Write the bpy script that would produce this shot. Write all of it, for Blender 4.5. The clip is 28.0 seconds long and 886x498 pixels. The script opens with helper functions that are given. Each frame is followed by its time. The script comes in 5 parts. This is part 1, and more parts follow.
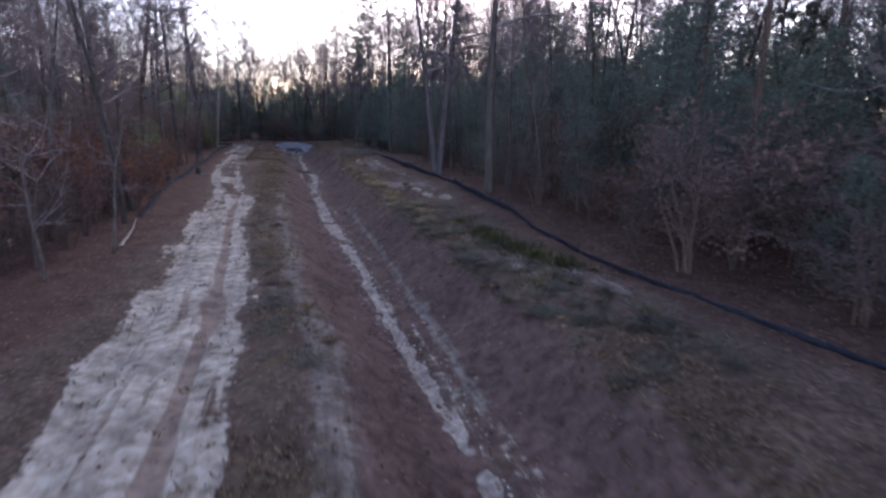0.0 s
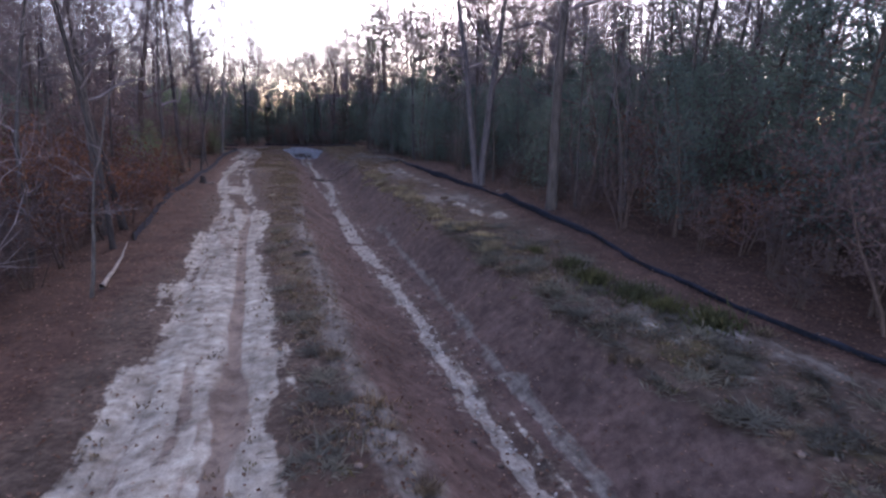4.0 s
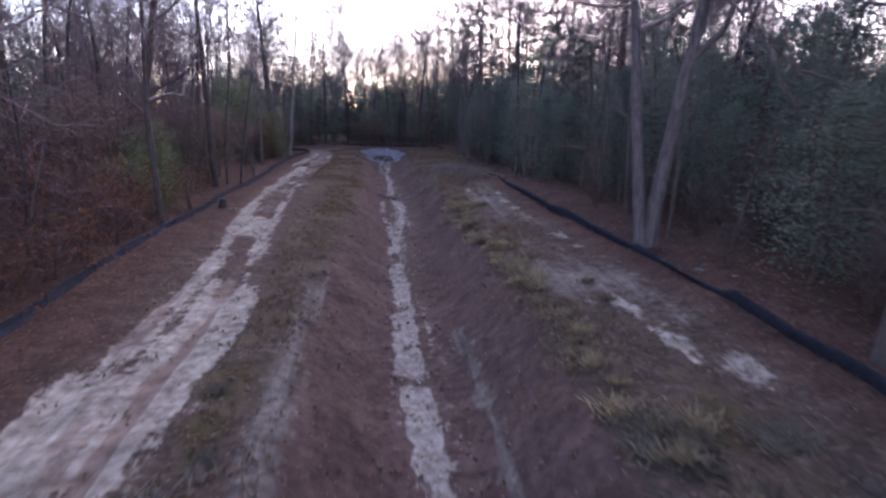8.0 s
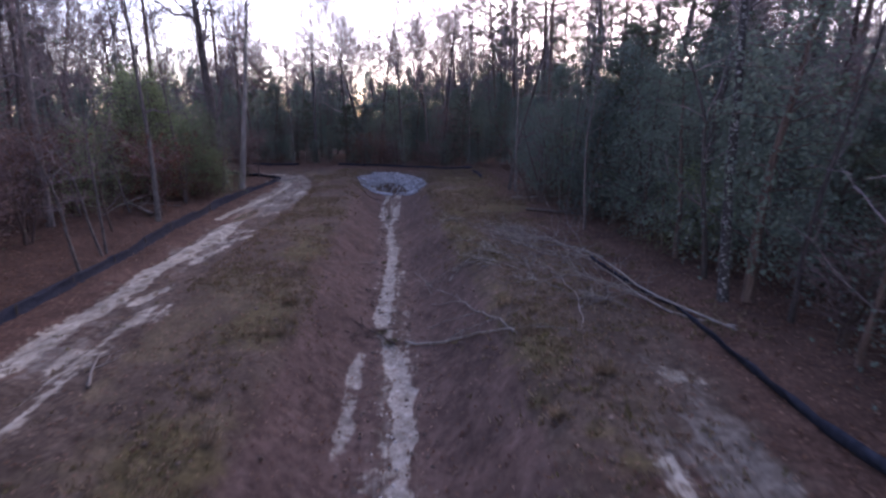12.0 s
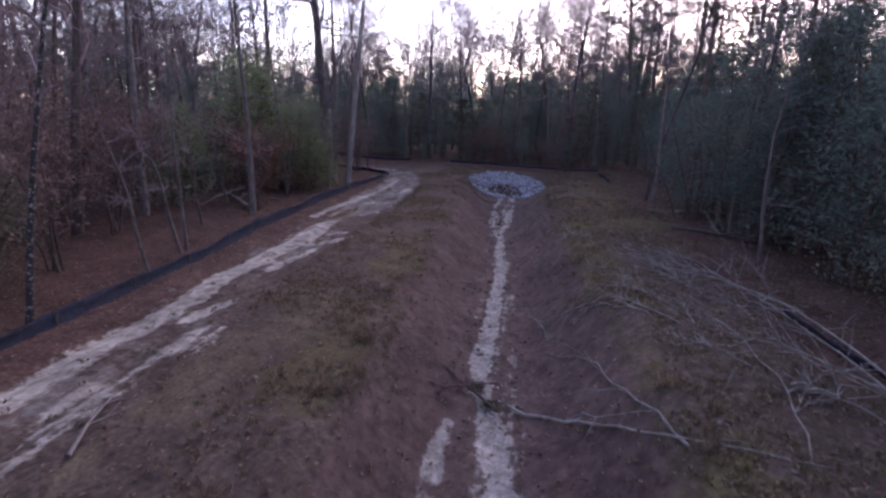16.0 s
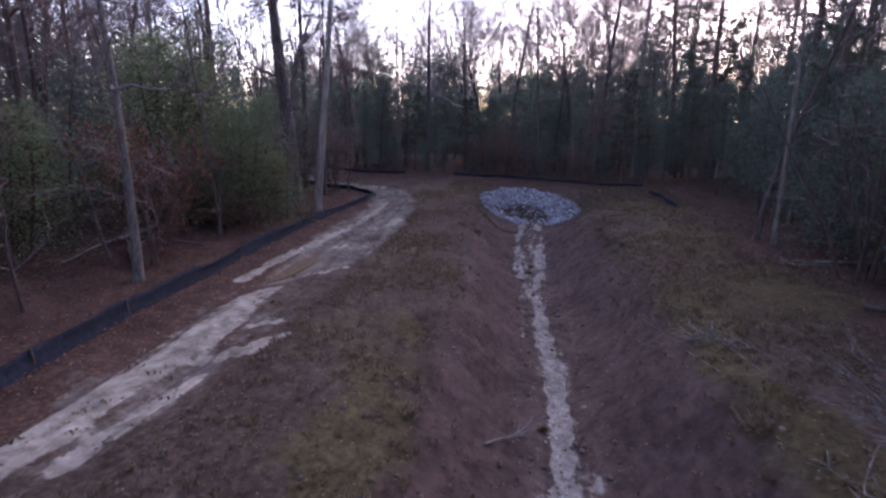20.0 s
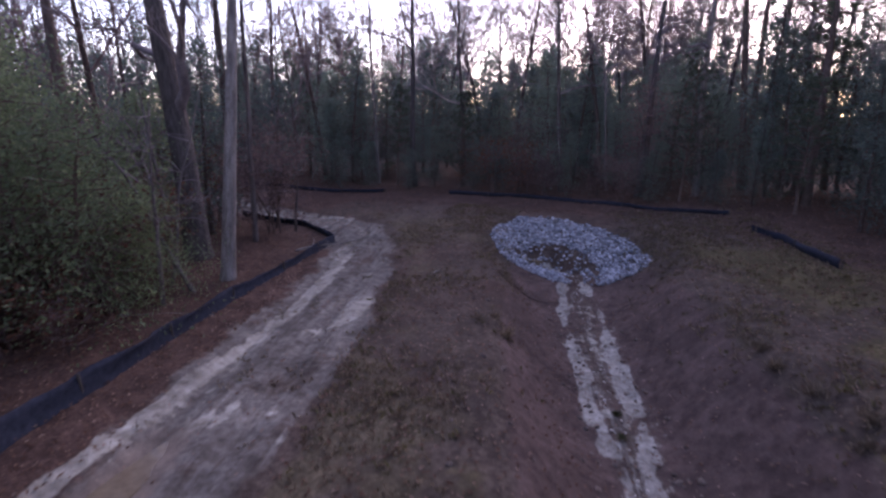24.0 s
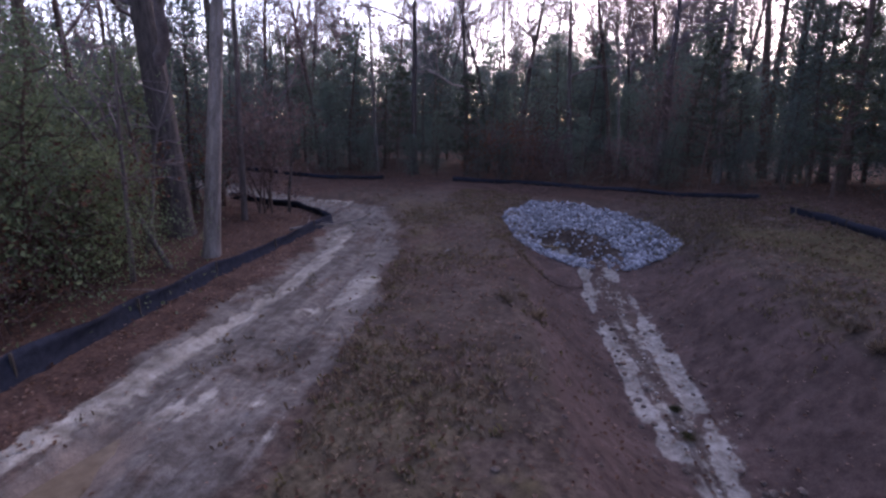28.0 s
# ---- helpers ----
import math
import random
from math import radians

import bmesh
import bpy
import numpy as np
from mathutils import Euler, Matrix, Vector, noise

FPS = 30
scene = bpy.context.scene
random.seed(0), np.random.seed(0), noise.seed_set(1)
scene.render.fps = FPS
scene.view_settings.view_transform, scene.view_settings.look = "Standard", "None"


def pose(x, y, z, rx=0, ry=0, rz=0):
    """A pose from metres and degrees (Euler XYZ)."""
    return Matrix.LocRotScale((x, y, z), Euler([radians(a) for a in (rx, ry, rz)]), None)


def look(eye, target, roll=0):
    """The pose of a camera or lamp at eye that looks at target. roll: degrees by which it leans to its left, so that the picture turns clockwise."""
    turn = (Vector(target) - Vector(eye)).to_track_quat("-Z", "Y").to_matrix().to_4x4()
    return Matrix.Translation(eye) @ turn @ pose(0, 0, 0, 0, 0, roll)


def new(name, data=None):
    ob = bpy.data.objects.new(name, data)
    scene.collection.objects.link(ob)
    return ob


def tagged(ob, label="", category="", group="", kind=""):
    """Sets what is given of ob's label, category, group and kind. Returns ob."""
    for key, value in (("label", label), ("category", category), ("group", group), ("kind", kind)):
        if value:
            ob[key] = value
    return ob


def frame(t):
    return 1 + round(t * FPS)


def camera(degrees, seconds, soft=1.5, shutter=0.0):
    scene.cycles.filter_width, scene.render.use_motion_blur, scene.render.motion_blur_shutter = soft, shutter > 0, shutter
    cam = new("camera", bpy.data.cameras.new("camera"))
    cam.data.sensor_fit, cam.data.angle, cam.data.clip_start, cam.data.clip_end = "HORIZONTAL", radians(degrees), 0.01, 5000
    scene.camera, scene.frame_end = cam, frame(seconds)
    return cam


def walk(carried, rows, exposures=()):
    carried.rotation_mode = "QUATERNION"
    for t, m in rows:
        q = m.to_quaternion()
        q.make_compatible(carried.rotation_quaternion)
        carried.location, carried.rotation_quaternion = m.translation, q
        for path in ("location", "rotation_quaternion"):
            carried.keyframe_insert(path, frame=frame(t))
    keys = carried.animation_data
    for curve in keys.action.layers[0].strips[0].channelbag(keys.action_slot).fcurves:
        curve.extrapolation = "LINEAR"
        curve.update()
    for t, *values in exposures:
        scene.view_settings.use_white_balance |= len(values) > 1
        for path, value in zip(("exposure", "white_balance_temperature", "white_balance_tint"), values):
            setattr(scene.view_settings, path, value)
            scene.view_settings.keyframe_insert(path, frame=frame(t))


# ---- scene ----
cam = camera(79.2, 28.0, soft=2.5, shutter=0.5)
PATH = [
    (0, (-0.037, 0.052, 3.962), (-0.034, 1.991, 3.471), 0.2),
    (0.5, (-0.976, 2.131, 4.102), (-0.933, 4.071, 3.619), 0.4),
    (1, (-1.581, 3.442, 4.147), (-1.575, 5.385, 3.672), 0.5),
    (1.5, (-1.846, 3.812, 4.07), (-1.852, 5.756, 3.598), 0.5),
    (2, (-1.9, 3.768, 3.952), (-1.877, 5.712, 3.482), 0.4),
    (2.5, (-1.896, 3.676, 3.889), (-1.876, 5.621, 3.422), 0.4),
    (4.5, (-1.945, 4.513, 3.818), (-1.955, 6.456, 3.343), 0.5),
    (5, (-2.004, 5.446, 3.811), (-2.017, 7.388, 3.334), 0.5),
    (5.5, (-2.075, 6.65, 3.799), (-2.096, 8.592, 3.319), 0.6),
    (6, (-2.196, 8.074, 3.87), (-2.272, 10.013, 3.384), 0.6),
    (6.5, (-2.328, 9.603, 3.911), (-2.418, 11.54, 3.421), 0.5),
    (7, (-2.524, 11.389, 3.965), (-2.703, 13.319, 3.472), 0.4),
    (7.5, (-2.845, 13.328, 3.992), (-3.075, 15.253, 3.501), 0.6),
    (8, (-3.144, 15.391, 4.066), (-3.475, 17.301, 3.572), 0.6),
    (8.5, (-3.5, 17.556, 4.14), (-3.868, 19.458, 3.644), 0.5),
    (9, (-3.935, 19.796, 4.208), (-4.327, 21.693, 3.711), 0.4),
    (9.5, (-4.514, 22.119, 4.19), (-4.918, 24.016, 3.699), 0.6),
    (10, (-5.111, 24.625, 4.281), (-5.521, 26.519, 3.787), 0.6),
    (10.5, (-5.758, 27.253, 4.342), (-6.172, 29.146, 3.848), 0.6),
    (11, (-6.289, 29.831, 4.438), (-6.707, 31.724, 3.943), 0.6),
    (11.5, (-7.088, 32.619, 4.304), (-7.501, 34.514, 3.816), 0.1),
    (13.5, (-8.413, 37.195, 4.398), (-8.814, 39.095, 3.921), 1.0),
    (14, (-8.525, 37.177, 4.277), (-8.968, 39.067, 3.799), 1.0),
    (14.5, (-8.534, 37.301, 4.169), (-9.089, 39.162, 3.691), 1.2),
    (15, (-8.55, 37.404, 4.137), (-9.264, 39.208, 3.65), 1.4),
    (15.5, (-8.577, 37.567, 4.079), (-9.356, 39.343, 3.588), 1.4),
    (16, (-8.773, 38.068, 4.079), (-9.565, 39.836, 3.584), 1.5),
    (16.5, (-9.157, 38.982, 4.081), (-9.955, 40.748, 3.585), 1.5),
    (17, (-9.564, 39.868, 4.028), (-10.362, 41.634, 3.532), 1.4),
    (17.5, (-10.137, 40.947, 3.96), (-10.929, 42.716, 3.465), 1.4),
    (18, (-10.605, 42.047, 3.929), (-11.399, 43.816, 3.44), 1.2),
    (18.5, (-11.08, 43.074, 3.888), (-11.877, 44.842, 3.402), 1.1),
    (19, (-11.602, 44.208, 3.902), (-12.4, 45.977, 3.419), 0.9),
    (19.5, (-11.957, 44.922, 3.902), (-12.758, 46.691, 3.421), 0.7),
    (20, (-12.311, 45.574, 3.877), (-13.11, 47.344, 3.4), 0.6),
    (20.5, (-12.656, 46.184, 3.857), (-13.454, 47.954, 3.379), 0.6),
    (21, (-13.08, 46.96, 3.863), (-13.873, 48.733, 3.384), 0.7),
    (21.5, (-13.462, 47.636, 3.874), (-14.25, 49.411, 3.394), 0.7),
    (23.5, (-15.732, 52.71, 3.882), (-16.499, 54.492, 3.396), 0.0),
    (24, (-16.389, 54.128, 4.001), (-17.15, 55.912, 3.516), -0.3),
    (24.5, (-16.753, 54.81, 4.061), (-17.513, 56.596, 3.579), -0.5),
    (25, (-16.926, 54.928, 4.035), (-17.687, 56.714, 3.554), -0.6),
    (25.5, (-17.045, 54.896, 3.989), (-17.805, 56.682, 3.509), -0.5),
    (26, (-17.138, 54.913, 3.894), (-17.895, 56.702, 3.418), -0.3),
    (26.5, (-17.175, 54.972, 3.794), (-17.929, 56.762, 3.316), -0.2),
    (27, (-17.226, 55.08, 3.568), (-17.978, 56.871, 3.093), -0.1),
    (27.5, (-17.289, 55.173, 3.289), (-18.035, 56.967, 2.815), 0.1),
    (28, (-17.372, 55.254, 2.989), (-18.111, 57.051, 2.516), 0.3),
]
walk(cam, [(t, look(eye, target, roll)) for t, eye, target, roll in PATH], exposures=[(0, 1.90, 6850, 31), (2.5, 2.06, 6850, 34), (5, 2.09, 6950, 36), (8, 2.20, 6950, 40), (9, 2.22, 6950, 39), (10, 2.27, 6950, 43), (14, 2.23, 7100, 40), (16, 2.21, 7100, 44), (18, 2.19, 7100, 41), (21, 2.15, 7100, 43), (24, 2.21, 7100, 45), (25, 2.15, 7100, 40), (26, 2.2, 7100, 43), (28, 2.22, 7100, 43)])

# ---- light ----
SUN_AZ, SUN_EL = 4.0, 26.0
world = bpy.data.worlds.new("dusk")
scene.world = world
world.use_nodes = True
wn = world.node_tree.nodes
sky = wn.new("ShaderNodeTexSky")
sky.sky_type, sky.sun_disc = "NISHITA", False
sky.sun_elevation, sky.sun_rotation = radians(SUN_EL), radians(SUN_AZ)
sky.air_density, sky.dust_density, sky.ozone_density = 0.9, 0.5, 1.0
world.node_tree.links.new(sky.outputs[0], wn["Background"].inputs[0])
wn["Background"].inputs[1].default_value = 0.135
sun = new("sun", bpy.data.lights.new("sun", "SUN"))
sun.data.energy, sun.data.angle, sun.data.color = 0.5, radians(45), (1.0, 0.95, 0.9)
sun_way = Vector((math.sin(radians(SUN_AZ)) * math.cos(radians(SUN_EL)), math.cos(radians(SUN_AZ)) * math.cos(radians(SUN_EL)), math.sin(radians(SUN_EL))))
sun.matrix_world = look(sun_way * 200, (0, 0, 0))

# ---- the plan ----
WASH = [(-40, 12.5), (6, 0.9), (9, 0.1), (12.7, -1.4), (16, -2.4), (24, -5.1), (32, -7.4), (41, -9.9), (45.5, -11.2), (52, -13.4), (56, -14.6), (59, -15.6), (64, -17.3), (68.5, -18.4), (90, -24)]
TRACK = [(4, -24, 1.2), (0.8, -12, 1.2), (-2.4, 0, 1.2), (-3.75, 5, 1.2), (-5.2, 10.4, 1.15), (-6.5, 14.2, 1.1), (-8.9, 21, 1.1), (-9.8, 24, 1.05), (-11, 27.5, 1.15), (-13.7, 34, 1.1), (-14.9, 37, 1.0), (-17.1, 43, 1.05), (-18.9, 48.5, 1.05), (-20.1, 52.5, 1.15), (-21.9, 59.3, 1.4), (-22.8, 62, 1.3), (-24.3, 66.4, 1.2), (-25.6, 69, 1.2), (-27.3, 70.9, 1.1), (-29.5, 71.9, 1.0), (-36, 73, 1.0), (-50, 76, 1.0)]
FENCE_L = [(-9.0, 8), (-10.7, 16), (-12.7, 23.1), (-14.05, 26.4), (-15.05, 29), (-16.05, 31.7), (-16.9, 35), (-17.7, 38.2), (-18.8, 41.6), (-19.7, 44.9), (-20.9, 48.6), (-22.1, 52.3), (-22.75, 54.3), (-23.95, 57.7), (-24.25, 58.9), (-24.7, 60.5), (-25.35, 62.9), (-25.7, 64.9), (-26.5, 68.6), (-28.9, 70.3), (-32.5, 70.9)]
FENCE_R = [(9.6, -2), (8.6, 4), (6.6, 8.6), (5.17, 11.4), (4.45, 12.7), (3.85, 14), (3.55, 15.4), (2.95, 17.1), (2.6, 19.7), (2.0, 21.4), (1.5, 22.7), (0.97, 24.1), (0.53, 25.5), (0.1, 27), (-0.5, 29.1), (-1.2, 31.1), (-2.1, 33.6), (-2.65, 34.8), (-3.2, 36.8), (-3.55, 38.1), (-4.05, 39.6), (-4.54, 41.3), (-5.35, 45.6), (-6.12, 47.5), (-6.75, 49.7), (-7.7, 53.0), (-9.7, 58.9), (-11.2, 64.5), (-12.6, 68.9), (-13.0, 70.3), (-13.3, 72.1), (-13.9, 73.4)]
FENCE_END = [(-14.35, 76.0), (-16.5, 77.5), (-19.2, 78.9), (-22.9, 80.0), (-26.9, 79.6)]
FENCE_FAR = [(-30.6, 79.4), (-32.4, 78.4), (-34.5, 77.8), (-38, 77)]
POND = (-19.4, 71.4)
# pale water-washed ribbons on the ditch floor: x, y and half width
RILL = [(3.3, -6, 0.12), (1.9, 2, 0.12), (0.3, 7.5, 0.12), (-0.6, 10.2, 0.13), (-1.35, 12.5, 0.11), (-1.9, 14.2, 0.11), (-2.6, 16.8, 0.12), (-3.6, 19.7, 0.14), (-4.5, 22.3, 0.24), (-5.2, 24.3, 0.28), (-5.95, 26.6, 0.26), (-7.0, 30.2, 0.22), (-8.4, 34.6, 0.2), (-8.95, 37.2, 0.17), (-9.35, 39.4, 0.15), (-9.85, 41.7, 0.15), (-10.5, 44, 0.22), (-10.95, 45.2, 0.22), (-11.8, 46.8, 0.13), (-12.35, 48.2, 0.2), (-12.95, 50.7, 0.18), (-13.6, 53, 0.17), (-14.35, 55.6, 0.17), (-15.05, 57.5, 0.14), (-15.7, 59.6, 0.12), (-16.8, 61.7, 0.14), (-17.35, 63.1, 0.15), (-17.75, 64.6, 0.14), (-18.2, 65.9, 0.12), (-18.75, 68, 0.13), (-19.3, 70.6, 0.12)]
RILL_SIDE = [(-8.5, 34.8, 0.1), (-8.85, 36.3, 0.22), (-9.4, 37.9, 0.22), (-9.95, 39.3, 0.2), (-10.8, 41.4, 0.15), (-11.35, 43.3, 0.14), (-11.75, 44.6, 0.17), (-11.95, 45.6, 0.08)]
RILL_BASIN = [(-21.0, 72.3, 0.06), (-20.1, 72.15, 0.1), (-19.2, 71.5, 0.12), (-18.65, 70.4, 0.1), (-18.4, 69.4, 0.1)]
RILL_EAST = [(0.7, 8.5, 0.08), (0.25, 10.1, 0.1), (-0.3, 12.2, 0.1), (-0.85, 13.7, 0.09), (-1.5, 16.0, 0.07), (-2.3, 18.9, 0.05), (-3.3, 21.9, 0.07), (-4.1, 24.8, 0.06), (-5.0, 27.2, 0.03)]
RILL_FORK = [(-16.1, 60.9, 0.06), (-16.35, 62.2, 0.15), (-16.65, 63.4, 0.15), (-17.08, 65, 0.17), (-17.41, 66.2, 0.14), (-17.96, 68.5, 0.1), (-18.5, 70.3, 0.1)]

# pale sand left by the wheels on the later track: x, y and half width
SAND_BAND = [(-17.9, 44.2, 0.2), (-18.2, 45.2, 0.3), (-18.57, 46.28, 0.34), (-18.84, 47.08, 0.34), (-19.14, 47.89, 0.4), (-19.36, 49.07, 0.34), (-19.75, 50.4, 0.3), (-20.0, 51.9, 0.32), (-20.45, 53.0, 0.34), (-21.0, 54.3, 0.3), (-21.0, 55.1, 0.12)]
SAND_EDGE = [(-22.0, 54.9, 0.08), (-22.5, 56.6, 0.13), (-23.0, 58.8, 0.14), (-23.25, 60.4, 0.14), (-23.7, 62.9, 0.17), (-24.3, 64.8, 0.2), (-25.1, 67.2, 0.2)]
SAND_SPOTS = [[(-17.5, 45.2, 0.15), (-17.54, 46.2, 0.18)], [(-18.55, 48.7, 0.1), (-18.65, 49.5, 0.2), (-18.85, 50.3, 0.2), (-18.9, 50.9, 0.1)], [(-19.35, 51.5, 0.12), (-18.95, 52.1, 0.22), (-18.8, 52.7, 0.2)],
              [(-19.7, 53.0, 0.1), (-19.4, 53.3, 0.1)], [(-21.2, 56.05, 0.12), (-20.85, 56.7, 0.2), (-20.5, 57.15, 0.12)], [(-22.2, 58.6, 0.1), (-21.8, 59.2, 0.15), (-21.2, 59.7, 0.1)],
              [(-22.6, 62.0, 0.14), (-22.35, 63.1, 0.2), (-22.45, 64.2, 0.15)]]


def vnoise(x, y, seed=0):
    """Smooth value noise in -1..1 on a unit lattice."""
    x, y = np.asarray(x, float), np.asarray(y, float)
    xi, yi = np.floor(x).astype(np.int64), np.floor(y).astype(np.int64)
    fx, fy = x - xi, y - yi
    fx, fy = fx * fx * (3 - 2 * fx), fy * fy * (3 - 2 * fy)

    def h(a, b):
        n = (a * 374761393 + b * 668265263 + seed * 1442695041) & 0x7FFFFFFF
        n = ((n ^ (n >> 13)) * 1274126177) & 0x7FFFFFFF
        return ((n ^ (n >> 16)) & 0xFFFF) / 32767.5 - 1
    return (h(xi, yi) * (1 - fx) + h(xi + 1, yi) * fx) * (1 - fy) + (h(xi, yi + 1) * (1 - fx) + h(xi + 1, yi + 1) * fx) * fy


def fbm(x, y, seed=0, octaves=3):
    return sum(vnoise(x * 2 ** k, y * 2 ** k, seed + k) / 2 ** k for k in range(octaves)) / 1.6


def step(v, a, b):
    t = np.clip((v - a) / (b - a), 0, 1)
    return t * t * (3 - 2 * t)


def at(pts, y):
    return np.interp(y, [p[0] for p in pts], [p[1] for p in pts])


def across(line, y):
    return np.interp(y, [p[1] for p in line], [p[0] for p in line])


def near(line, x, y):
    """Distance to a polyline, side offset (right positive), place along it and the interpolated third value."""
    best = np.full(np.shape(x), 1e9)
    off, along, third = np.zeros_like(best), np.zeros_like(best), np.zeros_like(best)
    run = 0
    for a, b in zip(line, line[1:]):
        dx, dy = b[0] - a[0], b[1] - a[1]
        n = math.hypot(dx, dy)
        t = np.clip(((x - a[0]) * dx + (y - a[1]) * dy) / n ** 2, 0, 1)
        px, py = x - a[0] - t * dx, y - a[1] - t * dy
        d = np.hypot(px, py)
        m = d < best
        best = np.where(m, d, best)
        off = np.where(m, (px * dy - py * dx) / n, off)
        along = np.where(m, run + t * n, along)
        if len(a) > 2:
            third = np.where(m, a[2] + t * (b[2] - a[2]), third)
        run += n
    return best, off, along, third


DEPTH = [(-40, 1.0), (40, 1.0), (56, 1.1), (66, 1.15), (70, 1.1), (71.8, 0.95), (73, 0.6), (75, 0.0)]
RIGHT = [(-40, 0.0), (8, 0.05), (12, 0.1), (17, 0.28), (30, 0.45), (40, 0.55), (60, 0.4), (70, 0.2), (80, 0.1)]


def ground_z(x, y, fine=True):
    x, y = np.asarray(x, float), np.asarray(y, float)
    s = (x - at(WASH, y)) * 0.96 + 0.18 * vnoise(x * 0.5, y * 0.5, 3)
    inner = 0.45 + 0.9 * step(y, 66, 70.5)
    f = step(np.abs(s), inner, inner + np.where(s < 0, 1.9, 2.1))
    z = -at(DEPTH, y) * (1 - f)
    r = at(RIGHT, y) * step(s, 0.8, 3.0)
    beyond = step(x - across(FENCE_R, y), 0.5, 6)
    z = z + r * (1 - 0.6 * beyond)
    z = z + 0.4 * step(s, 4.2, 7.5) * step(y, 14, 24) * (1 - step(y, 40, 50))
    z = z + 0.35 * step(s, 3.5, 7) * step(y, 58, 70) * (1 - step(y, 82, 95))
    z = z + 0.25 * step(across(FENCE_L, y) - x, 0.3, 5) * step(y, 5, 20)
    z = z + 0.10 * vnoise(x * 0.23, y * 0.23, 11) * step(np.abs(s), 2, 7)
    d, off, _, w = near(TRACK, x, y)
    inside = 1 - step(d, w * 0.8, w * 1.35)
    z = z - 0.05 * inside - 0.07 * inside * (np.exp(-((off - 0.4) / 0.16) ** 2) + np.exp(-((off + 0.75) / 0.18) ** 2))
    z = z - 0.16 * np.exp(-((((x + 21.8) * 0.956 + (y - 57.0) * 0.292) / 0.40) ** 2 + (((y - 57.0) * 0.956 - (x + 21.8) * 0.292) / 1.9) ** 2))
    z = z - 0.36 * np.exp(-(((x + 19.8) / 1.15) ** 2 + ((y - 71.9 + 0.35 * (x + 19.8)) / 0.6) ** 2))
    if fine:
        slope = step(np.abs(s), 0.7, 1.2) * (1 - step(np.abs(s), 2.2, 3.0))
        lump = step(np.abs(s), 1.9, 2.5) * (1 - step(np.abs(s), 6, 8)) * (1 - inside)
        z = z + lump * (0.035 * fbm(x * 2.6, y * 2.6, 35) + 0.05 * np.maximum(vnoise(x * 1.3, y * 1.3, 36) - 0.25, 0))
        z = z + 0.06 * np.exp(-((np.abs(s) - 2.35) / 0.4) ** 2) * fbm(x * 2.1, y * 2.1, 37)
        z = z + 0.06 * np.exp(-(s / 0.8) ** 2) * fbm(x * 2.8, y * 2.8, 38) * (1 - step(y, 69, 70))
        z = z + 0.012 * slope * vnoise(y * 3.2 + 0.8 * np.abs(s), s * 0.5, 33) * (1 - step(y, 68, 70))
        for rill in (RILL, RILL_SIDE, RILL_FORK):
            z = z - 0.06 * np.exp(-(near(rill, x, y)[0] / 0.34) ** 2) * (1 - step(y, 69, 70.5))
        z = z + 0.035 * fbm(x * 1.7, y * 1.7, 21) + 0.018 * vnoise(x * 6, y * 6, 31) * (1 - 0.5 * inside)
    return z


def gz(x, y):
    return float(ground_z(np.array([x]), np.array([y]), False)[0])


# ---- materials ----
def nodes_of(name):
    m = bpy.data.materials.new(name)
    m.use_nodes = True
    return m, m.node_tree.nodes, m.node_tree.links, m.node_tree.nodes["Principled BSDF"]


def noise_node(nt, scale, detail=6, rough=0.6, vec=None):
    n = nt.new("ShaderNodeTexNoise")
    n.inputs["Scale"].default_value, n.inputs["Detail"].default_value, n.inputs["Roughness"].default_value = scale, detail, rough
    return n


def ramp(nt, stops):
    r = nt.new("ShaderNodeValToRGB")
    e = r.color_ramp.elements
    while len(e) < len(stops):
        e.new(0.5)
    for el, (p, c) in zip(e, stops):
        el.position, el.color = p, (*c, 1)
    return r


def mixer(nt, links, fac, a, b, blend="MIX"):
    m = nt.new("ShaderNodeMix")
    m.data_type, m.blend_type = "RGBA", blend
    for sock, v in ((m.inputs[0], fac), (m.inputs[6], a), (m.inputs[7], b)):
        if isinstance(v, (int, float)):
            sock.default_value = v
        elif isinstance(v, tuple):
            sock.default_value = (*v, 1)
        else:
            links.new(v, sock)
    return m.outputs[2]


